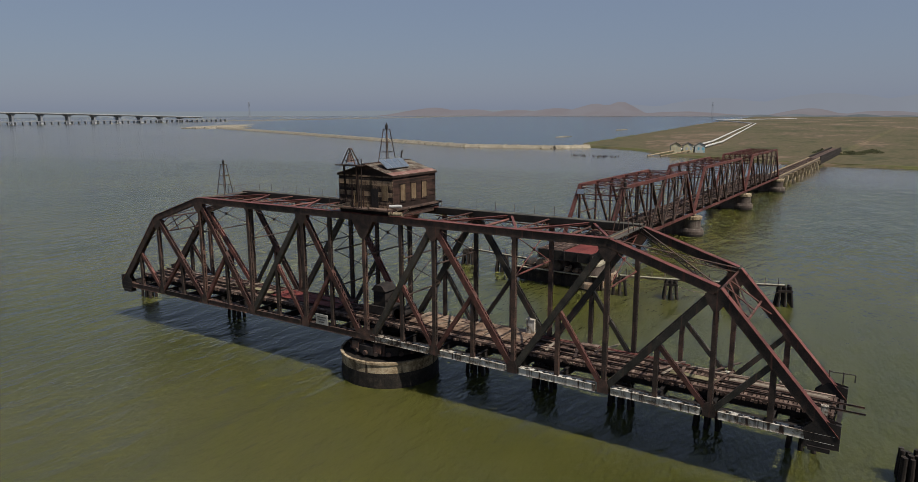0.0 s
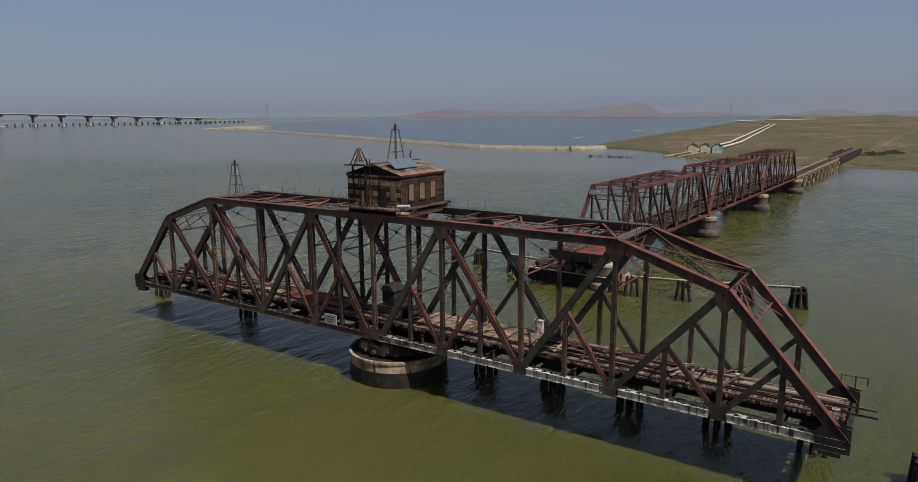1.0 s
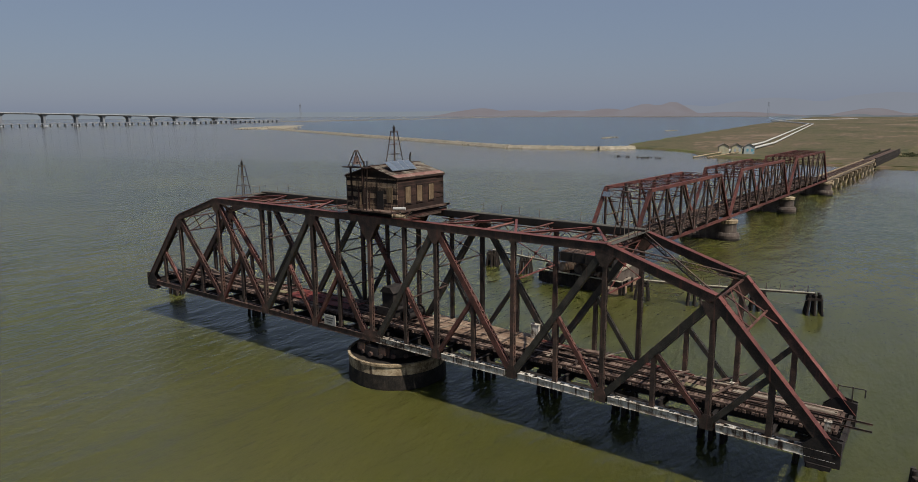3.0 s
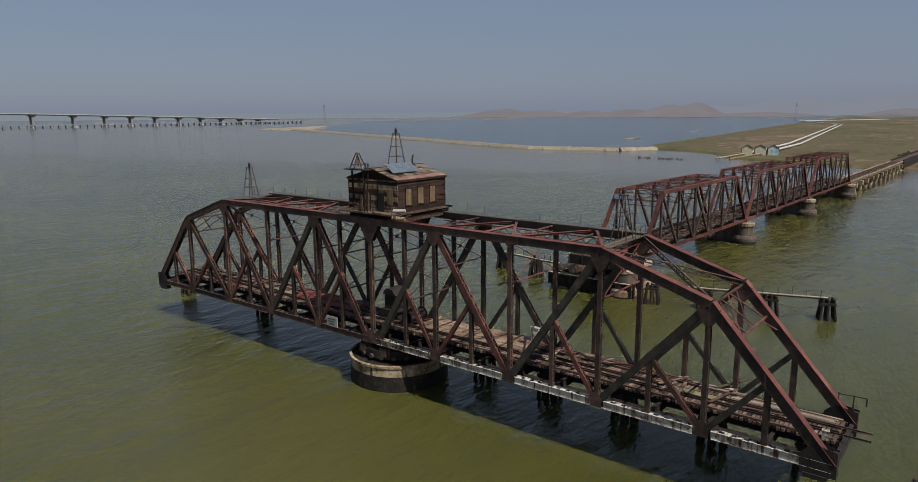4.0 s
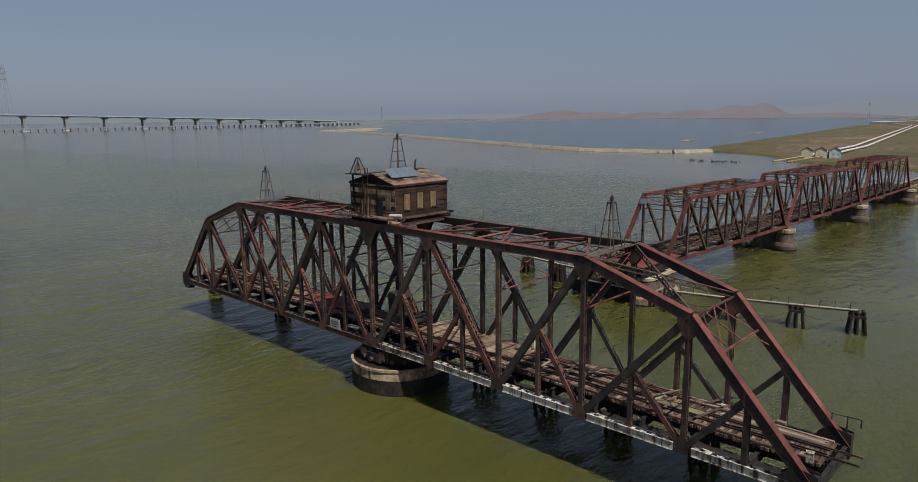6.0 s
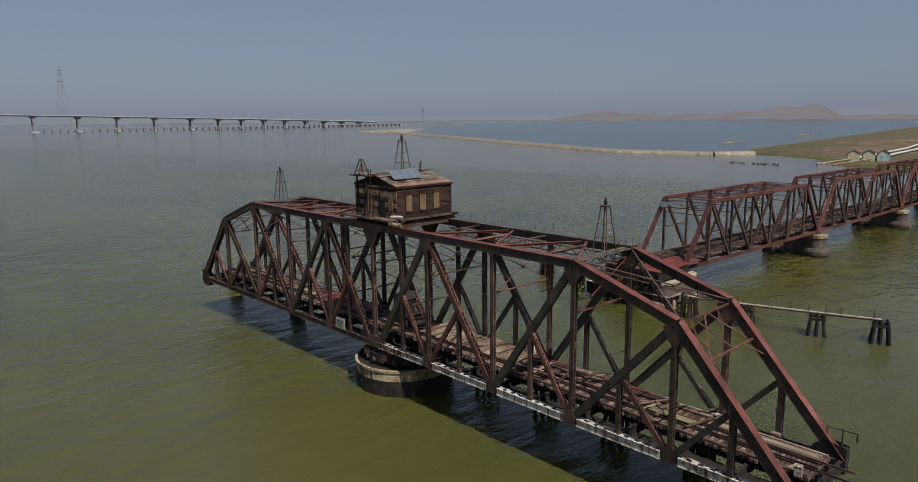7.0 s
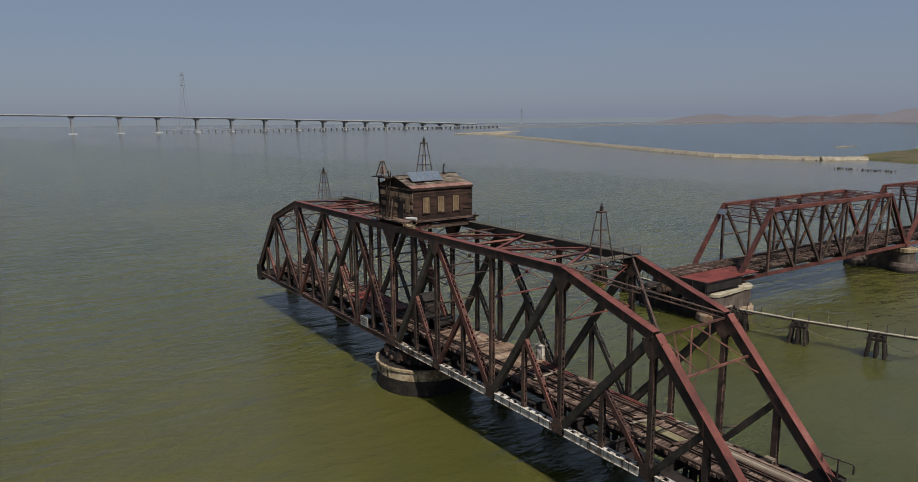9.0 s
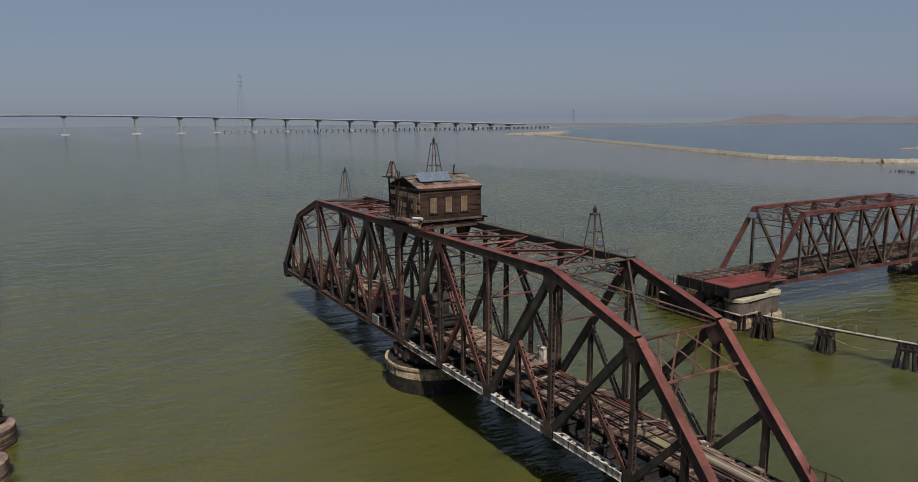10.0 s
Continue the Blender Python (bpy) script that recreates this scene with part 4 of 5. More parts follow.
for x in (-4.1, -2.4, -0.6, 4.2):
    g = Geo()
    g.rod((x, CY0 - 1.25, CZ0), (x, CY0 - 1.25, CZ0 + 1.0), 0.035, 6)
    part("rail_post", g, RUST, cabin)
g = Geo()
g.rod((-4.1, CY0 - 1.25, CZ0 + 0.95), (-0.6, CY0 - 1.25, CZ0 + 0.95), 0.03, 6)
part("handrail", g, RUST, cabin)

PIPEWHITE = mat("chalky_white_paint", [(0.3, (0.32, 0.3136, 0.2944)), (0.7, (0.4608, 0.4544, 0.4352))], 1.0, 0.6, 0, 0.1, 8)
g = Geo()
g.rod((4.2, -4.4, 20.7), (5.5, -3.9, 20.75), 0.17, 14)
solo("gas_cylinder", g, PIPEWHITE, "white gas cylinder lying beside the cabin", "cylinder")
g = Geo()
g.rod((4.5, -4.85, 20.0), (5.9, -4.45, 20.0), 0.2, 14)
solo("gas_cylinder", g, CONCRETE, "stained grey gas cylinder on the platform edge", "cylinder")
rnd = random.Random(21)
for j in range(30):
    g = Geo()
    L = rnd.uniform(0.8, 2.4)
    g.beam((0, 0, 0), (L, 0, 0), 0.08, 0.05)
    ob = solo("scrap_bar", g, rnd.choice([PLANK, RED, RUST, PLANK]), "loose scrap bar lying on the platform edge", "scrap", group="scrap beside the cabin")
    on_deck = j % 2
    ob.matrix_world = pose(rnd.uniform(-3.5, 3.0) if on_deck else rnd.uniform(4.3, 6.8), rnd.uniform(-4.75, -4.0), CZ0 + 0.06 if on_deck else ZT + 0.5 + rnd.uniform(0.0, 0.3), 0, rnd.uniform(-35, -2), rnd.uniform(-60, 40))

# solar panels on the roof
# pale blue-grey: the sky's reflection is mixed into the cell colour
CELL = mat("sky_tinted_solar_cells", [(0.3, (0.10, 0.128, 0.165)), (0.7, (0.14, 0.168, 0.21))], 2, 0.12, 0, 0, 10)
ALU = mat("aluminium_frame", [(0.3, (0.256, 0.256, 0.256)), (0.7, (0.32, 0.32, 0.32))], 2, 0.4, 0.8, 0, 10)


def solar_panel(at, tilt, turn, group="", label="blue solar panel on a thin metal frame on the cabin roof"):
    ob = thing("solar_panel", label, "solar panel", (0, 0, 0), 0, group)
    ob.matrix_world = pose(*at, 0, tilt, turn)
    for i in range(4):
        for j in range(6):
            g = Geo()
            g.box(-0.74 + 0.372 * i, -0.385 + 0.372 * i, -0.48 + 0.161 * j, -0.335 + 0.161 * j, 0.03, 0.045)
            part("solar_cell", g, CELL, ob)
    g = Geo()
    g.box(-0.78, 0.78, -0.51, 0.51, 0, 0.03)
    part("panel_frame", g, ALU, ob)
    return ob


for i in range(4):
    solar_panel((1.95, -2.05 + 1.05 * i, 24.98), 38, 0, "solar panels on the cabin roof")

# bell frame on its platform at the south gable
bell = thing("bell_frame", "rusty triangular bell frame on a small plank platform", "bell frame", (-1.2, -4.25, 24.95))
for i in range(3):
    g = Geo()
    g.box(-1.8, 1.7, -0.5 + 0.34 * i, -0.2 + 0.34 * i, -0.1, 0.0)
    part("platform_plank", g, CLAP, bell)
for x in (-1.0, 0.8):
    g = Geo()
    g.beam((x, 0.0, -0.1), (x * 0.9, 0.1, -4.2), 0.16, 0.16)
    part("platform_post", g, CLAP, bell)
for y in (-0.35, 0.35):
    g = Geo()
    g.beam((-1.0, y, 0), (-0.1, y * 0.4, 1.75), 0.09, 0.09)
    g.beam((1.0, y, 0), (0.1, y * 0.4, 1.75), 0.09, 0.09)
    g.beam((-0.6, y * 0.8, 0.5), (0.6, y * 0.8, 0.5), 0.07, 0.07)
    part("frame_side", g, RUST, bell)
g = Geo()
g.lathe([(0.44, 0.3), (0.38, 0.5), (0.31, 0.85), (0.25, 1.1), (0.08, 1.3)], 18)
part("bell", g, mat("weathered_bronze", [(0.3, (0.1024, 0.0576, 0.0448)), (0.7, (0.2304, 0.1664, 0.1408))], 2, 0.6, 0.2, 0.2, 10), bell, "rust-streaked bell")
g = Geo()
g.box(-0.12, 0.12, -0.2, 0.2, 1.68, 1.82)
part("frame_head", g, RUST, bell)
# ladder poles leaning on the gable, roof stub
for x in (0.1, 0.55):
    g = Geo()
    g.beam((x, -4.7, 20.1), (x - 0.5, -3.9, 25.6), 0.09, 0.09)
    solo("leaning_pole", g, CLAP, "long weathered pole leaning on the gable", "pole", group="poles leaning on the gable")
g = Geo()
g.rod((0, 0, 0), (0, 0, 0.75), 0.09, 8)
g.rod((0, 0, 0.75), (0.1, 0.1, 1.15), 0.12, 8, 0.07)
g.rod((0, 0, 0), (0, 0, 0.12), 0.2, 10)
solo("vent_stub", g, DARK, "black bent vent stub on the roof ridge", "vent", (mid, 3.3, CZR + 0.1))


def light_tower(at, h, foot, group):
    ob = thing("light_tower", "slender rusty lattice tower with a navigation lamp", "light tower", at, 0, group)
    top = 0.26
    for sx in (-1, 1):
        for sy in (-1, 1):
            g = Geo()
            g.beam((sx * foot, sy * foot, 0), (sx * top, sy * top, h), 0.07, 0.07)
            part("tower_leg", g, RUST, ob)
    for f in (0.32, 0.62, 0.98):
        w = foot + (top - foot) * f
        g = Geo()
        for a, b in (((-w, -w), (w, -w)), ((w, -w), (w, w)), ((w, w), (-w, w)), ((-w, w), (-w, -w))):
            g.beam((*a, h * f), (*b, h * f), 0.05, 0.05, (0, 0, 1))
        part("tower_ring", g, RUST, ob)
    g = Geo()
    g.beam((0.0, 0.0, 0.0), (0.0, 0.0, h), 0.045, 0.045)
    part("conduit", g, PLANK, ob)
    g = Geo()
    g.box(-0.34, 0.34, -0.34, 0.34, h, h + 0.06)
    part("lamp_platform", g, RUST, ob)
    g = Geo()
    g.lathe([(0.13, h + 0.06), (0.15, h + 0.15), (0.15, h + 0.42), (0.2, h + 0.44), (0.08, h + 0.56), (0.03, h + 0.75)], 12)
    part("lamp", g, DARK, ob)
    return ob


light_tower((0.1, 0.6, CZR), 3.75, 0.72, "light towers on the bridge")
for s in (-1, 1):
    light_tower((s * 28.4, 0.45, ZT + 0.33), 4.1, 0.75, "light towers on the bridge")

# ---- approach spans ----
AX, AY, AH = 1.97, 55.9, 4.5
SPAN, AB, AT, ATURN = 54.9, 5.5, 16.3, -2.33
approach = thing("approach_bridge", "rusty red-brown steel truss railway span on round piers", "bridge", (AX, AY, 0), ATURN, "approach spans in a row")
AP = SPAN / 7
for y0 in (-AH, AH):
    lo = [Vector((y0, AP * k + 0.2, AB)) for k in range(8)]
    up = [Vector((y0, AP * k + 0.2, AT)) for k in range(8)]
    X = (1, 0, 0)
    g = Geo()
    g.laced(lo[0], up[1], 0.55, 0.6, 0.6, "t", X)
    part("end_post", g, APPROACH, approach)
    g = Geo()
    g.laced(lo[7], up[6], 0.55, 0.6, 0.6, "t", X)
    part("end_post", g, APPROACH, approach)
    for k in range(1, 6):
        g = Geo()
        g.laced(up[k], up[k + 1], 0.55, 0.55, 0.7, "t", X)
        part("top_chord", g, APPROACH, approach)
    for k in range(7):
        g = Geo()
        g.laced(lo[k], lo[k + 1], 0.45, 0.5, 0.7, "", X)
        part("bottom_chord", g, APPROACH, approach)
    for k in range(1, 7):
        g = Geo()
        g.laced(lo[k], up[k], 0.36, 0.32, 0.5, "", X)
        part("vertical_post", g, RUST, approach)
    for a, b in ((1, 2), (2, 3), (6, 5), (5, 4), (3, 4), (4, 3)):
        g = Geo()
        g.laced(up[a], lo[b], 0.38, 0.36, 0.5, "", X)
        part("diagonal", g, RUST, approach)
    for a, b in ((2, 1), (5, 6)):
        g = Geo()
        g.beam((lo[b] + up[b]) / 2, (lo[a] + up[a]) / 2, 0.2, 0.2, X)
        part("strut", g, RUST, approach)
for k in range(1, 7):
    y = AP * k + 0.2
    part("top_strut", lattice(Geo(), (-AH, y, AT - 0.1), (AH, y, AT - 0.1), 0.6), APPROACH, approach)
    g = Geo()
    g.beam((-AH, y, AT - 2.6), (AH, y, AT - 2.6), 0.12, 0.12, (0, 1, 0))
    for s in (-1, 1):
        g.rod((-AH * s, y, AT - 2.6), (AH * s, y, AT - 0.4), 0.04, 5)
    part("sway_frame", g, APPROACH, approach)
    if k < 6:
        for s in (-1, 1):
            part("top_lateral", lattice(Geo(), (-AH * s, y, AT + 0.1), (AH * s, y + AP, AT + 0.1), 0.3, 0.06, 0.9), APPROACH, approach)
for k in range(8):
    y = AP * k + 0.2
    g = Geo()
    g.box(-AH, AH, y - 0.15, y + 0.15, AB - 0.2, AB + 0.7)
    part("floor_beam", g, DARK, approach)
for x in (-3.0, -1.5, 1.5, 3.0):
    g = Geo()
    g.box(x - 0.12, x + 0.12, 0.2, SPAN, AB + 0.1, AB + 0.85)
    part("stringer", g, DARK, approach)
for x in (-2.95, -1.5, 1.5, 2.95):
    g = Geo()
    g.box(x - 0.04, x + 0.04, 0.2, SPAN, AB + 1.1, AB + 1.27)
    part("rail", g, RUST, approach)
ATIE = mesh_of("tie", (lambda g: (g.box(-4.0, -0.5, -0.12, 0.12, 0, 0.24), g.box(0.6, 4.0, -0.12, 0.12, 0, 0.24), g)[2])(Geo()), TIE)
for j in range(78):
    ob = part("tie", ATIE, None, approach)
    ob.location = (0, 0.5 + 0.7 * j, AB + 0.86)
for s in (0, 1):
    y = (AP if s == 0 else SPAN - AP + 0.2) + (-0.6 if s == 0 else 0.6)
    g = Geo()
    g.beam((-AH, y, AT - 1.6), (AH, y, AT - 1.6), 0.14, 0.14, (0, 1, 0))
    for i in range(6):
        a, b = -AH + 1.5 * i, -AH + 1.5 * (i + 1)
        g.beam((a, y, AT - 0.2), (b, y, AT - 1.6), 0.06, 0.06, (0, 1, 0))
        g.beam((b, y, AT - 0.2), (a, y, AT - 1.6), 0.06, 0.06, (0, 1, 0))
    part("portal_brace", g, APPROACH, approach)
for k in (1, 2):
    copy_thing(approach, pose(AX, AY, 0, 0, 0, ATURN) @ pose(0, 55.3 * k, 0))
# small solar panel on the first portal
solar_panel((-3.2, 59.6, 15.0), 0, 90, "", "small blue solar panel bolted to the truss portal").matrix_world = pose(AX, AY, 0, 0, 0, ATURN) @ pose(-3.55, 6.4, 15.25, 62, 0, 0)


def drum_pier(at, turn=0.0, group="concrete piers of the approach spans"):
    ob = thing("bridge_pier", "pair of round stained concrete pier drums on wider footings", "pier", at, turn, group)
    for x in (-AH, AH):
        g = Geo()
        g.lathe([(2.0, 1.9), (1.95, 4.1), (0.4, 4.12)], 28, (x, 0))
        part("drum", g, DRUM, ob)
        g = Geo()
        g.lathe([(1.96, 4.11), (2.2, 4.2), (2.2, 4.85), (2.05, 4.93), (0.4, 4.95)], 28, (x, 0))
        part("cap_ring", g, CONCRETE, ob, "pale cap ring")
        g = Geo()
        g.lathe([(2.7, 0.55), (2.75, 1.2), (2.45, 1.9), (0.5, 1.92)], 28, (x, 0))
        part("footing", g, DRUM, ob)
        g = Geo()
        g.lathe([(2.75, -1.2), (2.78, 0.56), (0.5, 0.57)], 28, (x, 0))
        part("tide_ring", g, TIDE, ob)
        g = Geo()
        g.box(x - 0.5, x + 0.5, -0.7, 0.7, 4.95, AB - 0.27)
        part("bearing", g, RUST, ob)
    g = Geo()
    g.box(-AH + 1.8, AH - 1.8, -0.9, 0.9, -1.2, 4.2)
    part("web_wall", g, DRUM, ob)
    return ob


for k in (1, 2, 3):
    m = pose(AX, AY, 0, 0, 0, ATURN) @ pose(0, 55.3 * k, 0)
    drum_pier(tuple(m.translation), ATURN)

# ---- rest pier where the first span ends ----
CREAM = mat("bleached_cream_boards", [(0.3, (0.24, 0.21, 0.15)), (0.7, (0.42, 0.38, 0.29))], 1.0, 0.9, 0, 0.3, 8)
SITE = LANDING
rest = thing("rest_pier", "rounded concrete rest pier with a pale cap and rusty footing", "pier", (0, 0, 0))
RUSTROCK = mat("rusty_footing_concrete", [(0.3, (0.128, 0.0704, 0.0448)), (0.5, (0.2304, 0.16, 0.1088)), (0.75, (0.32, 0.2688, 0.2048))], 0.7, 0.95, 0, 0.7, 4)
for (x, y, r) in ((5.4, 55.3, 2.2), (6.3, 47.6, 1.7), (-2.8, 54.4, 2.2)):
    g = Geo()
    g.lathe([(r, 1.2), (r, 4.1), (r + 0.15, 4.15)], 30, (x, y))
    part("drum", g, DRUM, rest)
    g = Geo()
    g.lathe([(r + 0.15, 4.15), (r + 0.2, 4.6), (r, 4.7), (0.4, 4.72)], 30, (x, y))
    part("cap", g, CREAM, rest, "pale bird-stained cap")
    g = Geo()
    g.lathe([(r + 0.6, 0.2), (r + 0.55, 1.1), (r + 0.3, 1.4), (0.4, 1.42)], 22, (x, y))
    part("footing", g, RUSTROCK, rest)
    g = Geo()
    g.lathe([(r + 0.6, -1.2), (r + 0.63, 0.22), (0.4, 0.23)], 22, (x, y))
    part("tide_ring", g, TIDE, rest)
g = Geo()
g.prism([(4.9, 47.6, 0.6), (7.7, 47.6, 0.6), (7.3, 55.3, 0.6), (5.4, 57.2, 0.6), (-3.0, 56.4, 0.6), (-3.0, 52.4, 0.6)], (0, 0, 3.5))
part("web_wall", g, DRUM, rest)
g = Geo()
g.prism([(4.6, 47.4, 4.14), (8.1, 47.4, 4.14), (7.5, 55.3, 4.14), (5.4, 57.2, 4.14), (-3.0, 56.3, 4.14), (-3.0, 52.4, 4.14)], (0, 0, 0.5))
part("cap", g, CREAM, rest, "pale bird-stained cap")
# deck end that juts over the rest pier
jut = thing("deck_end", "jutting track deck end with black girders and red plates", "deck", (0, 0, 0))
for x in (-2.2, 1.0, 4.2, 7.2):
    g = Geo()
    g.box(x - 0.15, x + 0.15, 44.6, 53.6, 5.15, 6.55)
    for z in (5.15, 6.5):
        g.box(x - 0.32, x + 0.32, 44.6, 53.6, z, z + 0.05)
    part("girder", g, DARK, jut)
g = Geo()
g.box(-2.6, 7.6, 44.35, 44.6, 5.1, 6.7)
for x in (-2.5, 0, 2.5, 5, 7.4):
    g.box(x - 0.08, x + 0.08, 44.2, 44.36, 5.1, 6.7)
part("end_girder", g, DARK, jut)
for i in range(2):
    for j in range(5):
        g = Geo()
        g.box(2.2 + 2.6 * i, 4.75 + 2.6 * i, 44.7 + 2.7 * j, 47.35 + 2.7 * j, 6.6, 6.66)
        part("deck_plate", g, REDPLATE, jut)
for j in range(24):
    ob = part("tie", (lambda g: (g.box(-2.4, 2.0, -0.12, 0.12, 0, 0.22), g)[1])(Geo()), TIE, jut)
    ob.location = (0, 44.7 + 0.4 * j, 6.6)
for x in (-1.4, 0.1):
    g = Geo()
    g.box(x - 0.05, x + 0.05, 44.3, 54, 6.82, 6.98)
    part("rail", g, RUST, jut)

# ---- timber platform with tanks beside the rest pier ----
crib = thing("timber_platform", "collapsing dark timber platform on piles beside the rest pier", "platform", (0, 0, 0))
rnd = random.Random(4)
for j in range(15):
    x = -7.5 + 1.15 * j
    for y in (47.2, 50.5):
        g = Geo()
        yy = y - 0.28 * max(0, x) * 0.2
        g.rod((x, yy, -1.2), (x + rnd.uniform(-0.1, 0.1), yy, 2.7 + rnd.uniform(-0.5, 0.7)), 0.24, 8, 0.2)
        part("timber_post", g, PILE, crib)
for j in range(26):
    g = Geo()
    x = -7.8 + 0.62 * j
    g.box(x, x + 0.55, 46.5 - 0.05 * max(0, x), 50.9, 2.2, 2.32)
    ob = part("deck_board", g, PLANK if rnd.random() < 0.4 else TIE, crib)
    ob.location.z = rnd.uniform(-0.06, 0.06)
for z in (0.9, 1.7, 2.3):
    g = Geo()
    g.beam((-7.8, 46.75, z), (8.3, 46.2, z), 0.25, 0.3)
    part("waler", g, PILE, crib)
for j in range(20):
    g = Geo()
    x = -7.9 + 0.82 * j
    g.box(x, x + 0.78, 46.28, 46.4, 0.15, 2.25)
    ob = part("fender_board", g, PILE, crib)
    ob.location = (0, -0.035 * max(0, x) + rnd.uniform(-0.04, 0.04), rnd.uniform(-0.3, 0.15))
g = Geo()
g.beam((-7.9, 46.3, 2.5), (8.3, 45.9, 2.5), 0.5, 0.12)
part("cap_plank", g, CREAM, crib, "pale bleached cap plank")
for x, y, r, m, label in ((-3.0, 48.2, 0.95, RUSTROCK, "rusty brown horizontal tank on the timber platform"), (0.2, 48.0, 1.0, DRUM, "stained grey-brown horizontal tank on the timber platform"), (-6.0, 48.4, 0.7, DARK, "black horizontal tank on the timber platform")):
    ob = thing("tank", label, "tank", (x, y, 2.32 + r), 75, "tanks on the timber platform")
    g = Geo()
    g.rod((-1.3, 0, 0), (1.3, 0, 0), r, 20)
    part("shell", g, m, ob)
    for e in (-1.3, 1.3):
        g = Geo()
        g.rod((e, 0, 0), (e + math.copysign(0.25, e), 0, 0), r, 20, r * 0.6)
        part("tank_end", g, m, ob)
    for e in (-0.8, 0.8):
        g = Geo()
        g.rod((e - 0.05, 0, 0), (e + 0.05, 0, 0), r + 0.03, 20)
        part("strap", g, RUST, ob)
for j in range(12):
    g = Geo()
    L = rnd.uniform(1.5, 4)
    g.beam((0, 0, 0), (L, 0, 0), 0.18, 0.12)
    ob = solo("broken_timber", g, rnd.choice([TIE, PLANK, RUST]), "broken timber lying on the old platform", "timber", group="broken timbers on the platform")
    ob.matrix_world = SITE @ pose(rnd.uniform(-7, 6), rnd.uniform(46.8, 49.5), 2.5 + rnd.uniform(0.0, 0.4), 0, rnd.uniform(-18, 5), rnd.uniform(-50, 60))

r9 = random.Random(9)
g = Geo()
for j in range(70):
    x, y, z, r = r9.uniform(1.5, 4.8), r9.uniform(46.2, 49.4), 2.4 + r9.random() * 0.7, r9.uniform(0.2, 0.5)
    k = len(g.v)
    for a, zz in ((0.8, -0.5), (1.0, 0.1), (0.5, 0.7)):
        for i in range(5):
            t = 2 * math.pi * (i + r9.random() * 0.6) / 5
            g.v.append((x + r * a * math.cos(t), y + r * a * math.sin(t), z + zz * r))
    for m in range(2):
        for i in range(5):
            g.f.append((k + m * 5 + i, k + m * 5 + (i + 1) % 5, k + m * 5 + 5 + (i + 1) % 5, k + m * 5 + 5 + i))
    g.f.append(tuple(k + 10 + i for i in range(5)))
tagged(solo("rubble_pile", g, RUSTROCK, "pile of rusty broken concrete on the platform", "rubble"), kind="stuff")

# ---- catwalk pipe on pile clusters ----
CAT = [(-22.5, 52.6), (-13.5, 50.8), (-8, 50.2), (11.9, 46.5), (20.0, 48.4), (29.0, 51.4), (36.4, 54.0)]
for i, (a, b) in enumerate(zip(CAT, CAT[1:])):
    if i == 2:
        continue
    ob = thing("catwalk", "pale weathered plank catwalk with thin stakes between piles", "catwalk", (0, 0, 0), 0, "catwalk sections")
    g = Geo()
    g.beam((*a, 3.3), (*b, 3.3), 0.5, 0.1, (0.3, -1, 0))
    part("walk_board", g, CREAM, ob)
    g = Geo()
    g.beam((*a, 3.1), (*b, 3.1), 0.15, 0.2, (0.3, -1, 0))
    part("bearer", g, TIE, ob)
    if i > 2:
        g = Geo()
        drop = [(a[0] + (b[0] - a[0]) * k / 10, a[1] + (b[1] - a[1]) * k / 10 - 0.3, 2.5 - 1.1 * math.sin(math.pi * k / 10)) for k in range(11)]
        for p, q in zip(drop, drop[1:]):
            g.rod(p, q, 0.035, 5)
        part("cable", g, TIE, ob, "slack hanging cable")
    for j in range(4):
        t = (j + 0.5) / 4
        x, y = a[0] + (b[0] - a[0]) * t, a[1] + (b[1] - a[1]) * t
        g = Geo()
        g.beam((x, y, 3.1), (x + 0.03, y, 4.4), 0.1, 0.1)
        part("stake", g, TIE, ob)
for i, (x, y) in enumerate(CAT):
    if i == 2:
        continue
    pile_group("mooring_dolphin", "cluster of dark timber piles carrying the catwalk", (x, y, 0), 20, 3, 3, 3.05, 0.72, 0.09, True, "pile clusters of the catwalk", 40 + i)
SITE = OPEN_SPAN
for i, x in enumerate((-55.0, -33.0, 9.8, 18.6, 27.5, 36.3, 44.7)):
    pile_group("timber_bent", "dark creosoted timber pile bent standing in the water", (x, 4.7, 0), 0, 3, 2, 3.2, 0.85, 0.05, True, "pile bents under the swing span", i)
pile_group("mooring_dolphin", "tight cluster of broken dark timber piles in the water", (53.0, 3.1, 0), 10, 3, 4, 2.3, 0.55, 0.03, False, "", 90)
# ribbed timber cells on the other side of the channel
for x, y, r, h in ((-7.0, -46.8, 2.9, 1.9), (1.2, -46.7, 2.5, 1.8)):
    ob = thing("fender_cell", "round fender cell banded with ribbed timber", "fender", (x, y, 0), 0, "fender cells in the channel")
    for j in range(8):
        g = Geo()
        z = -0.5 + j * (h + 0.5) / 8
        g.lathe([(r - 0.1, z), (r, z + 0.05), (r, z + 0.24), (r - 0.1, z + 0.29)], 30)
        part("timber_hoop", g, TIE, ob)
    g = Geo()
    g.lathe([(r - 0.12, -0.6), (r - 0.12, h - 0.1), (0.3, h - 0.05)], 30)
    part("core", g, RUSTROCK, ob)
g = Geo()
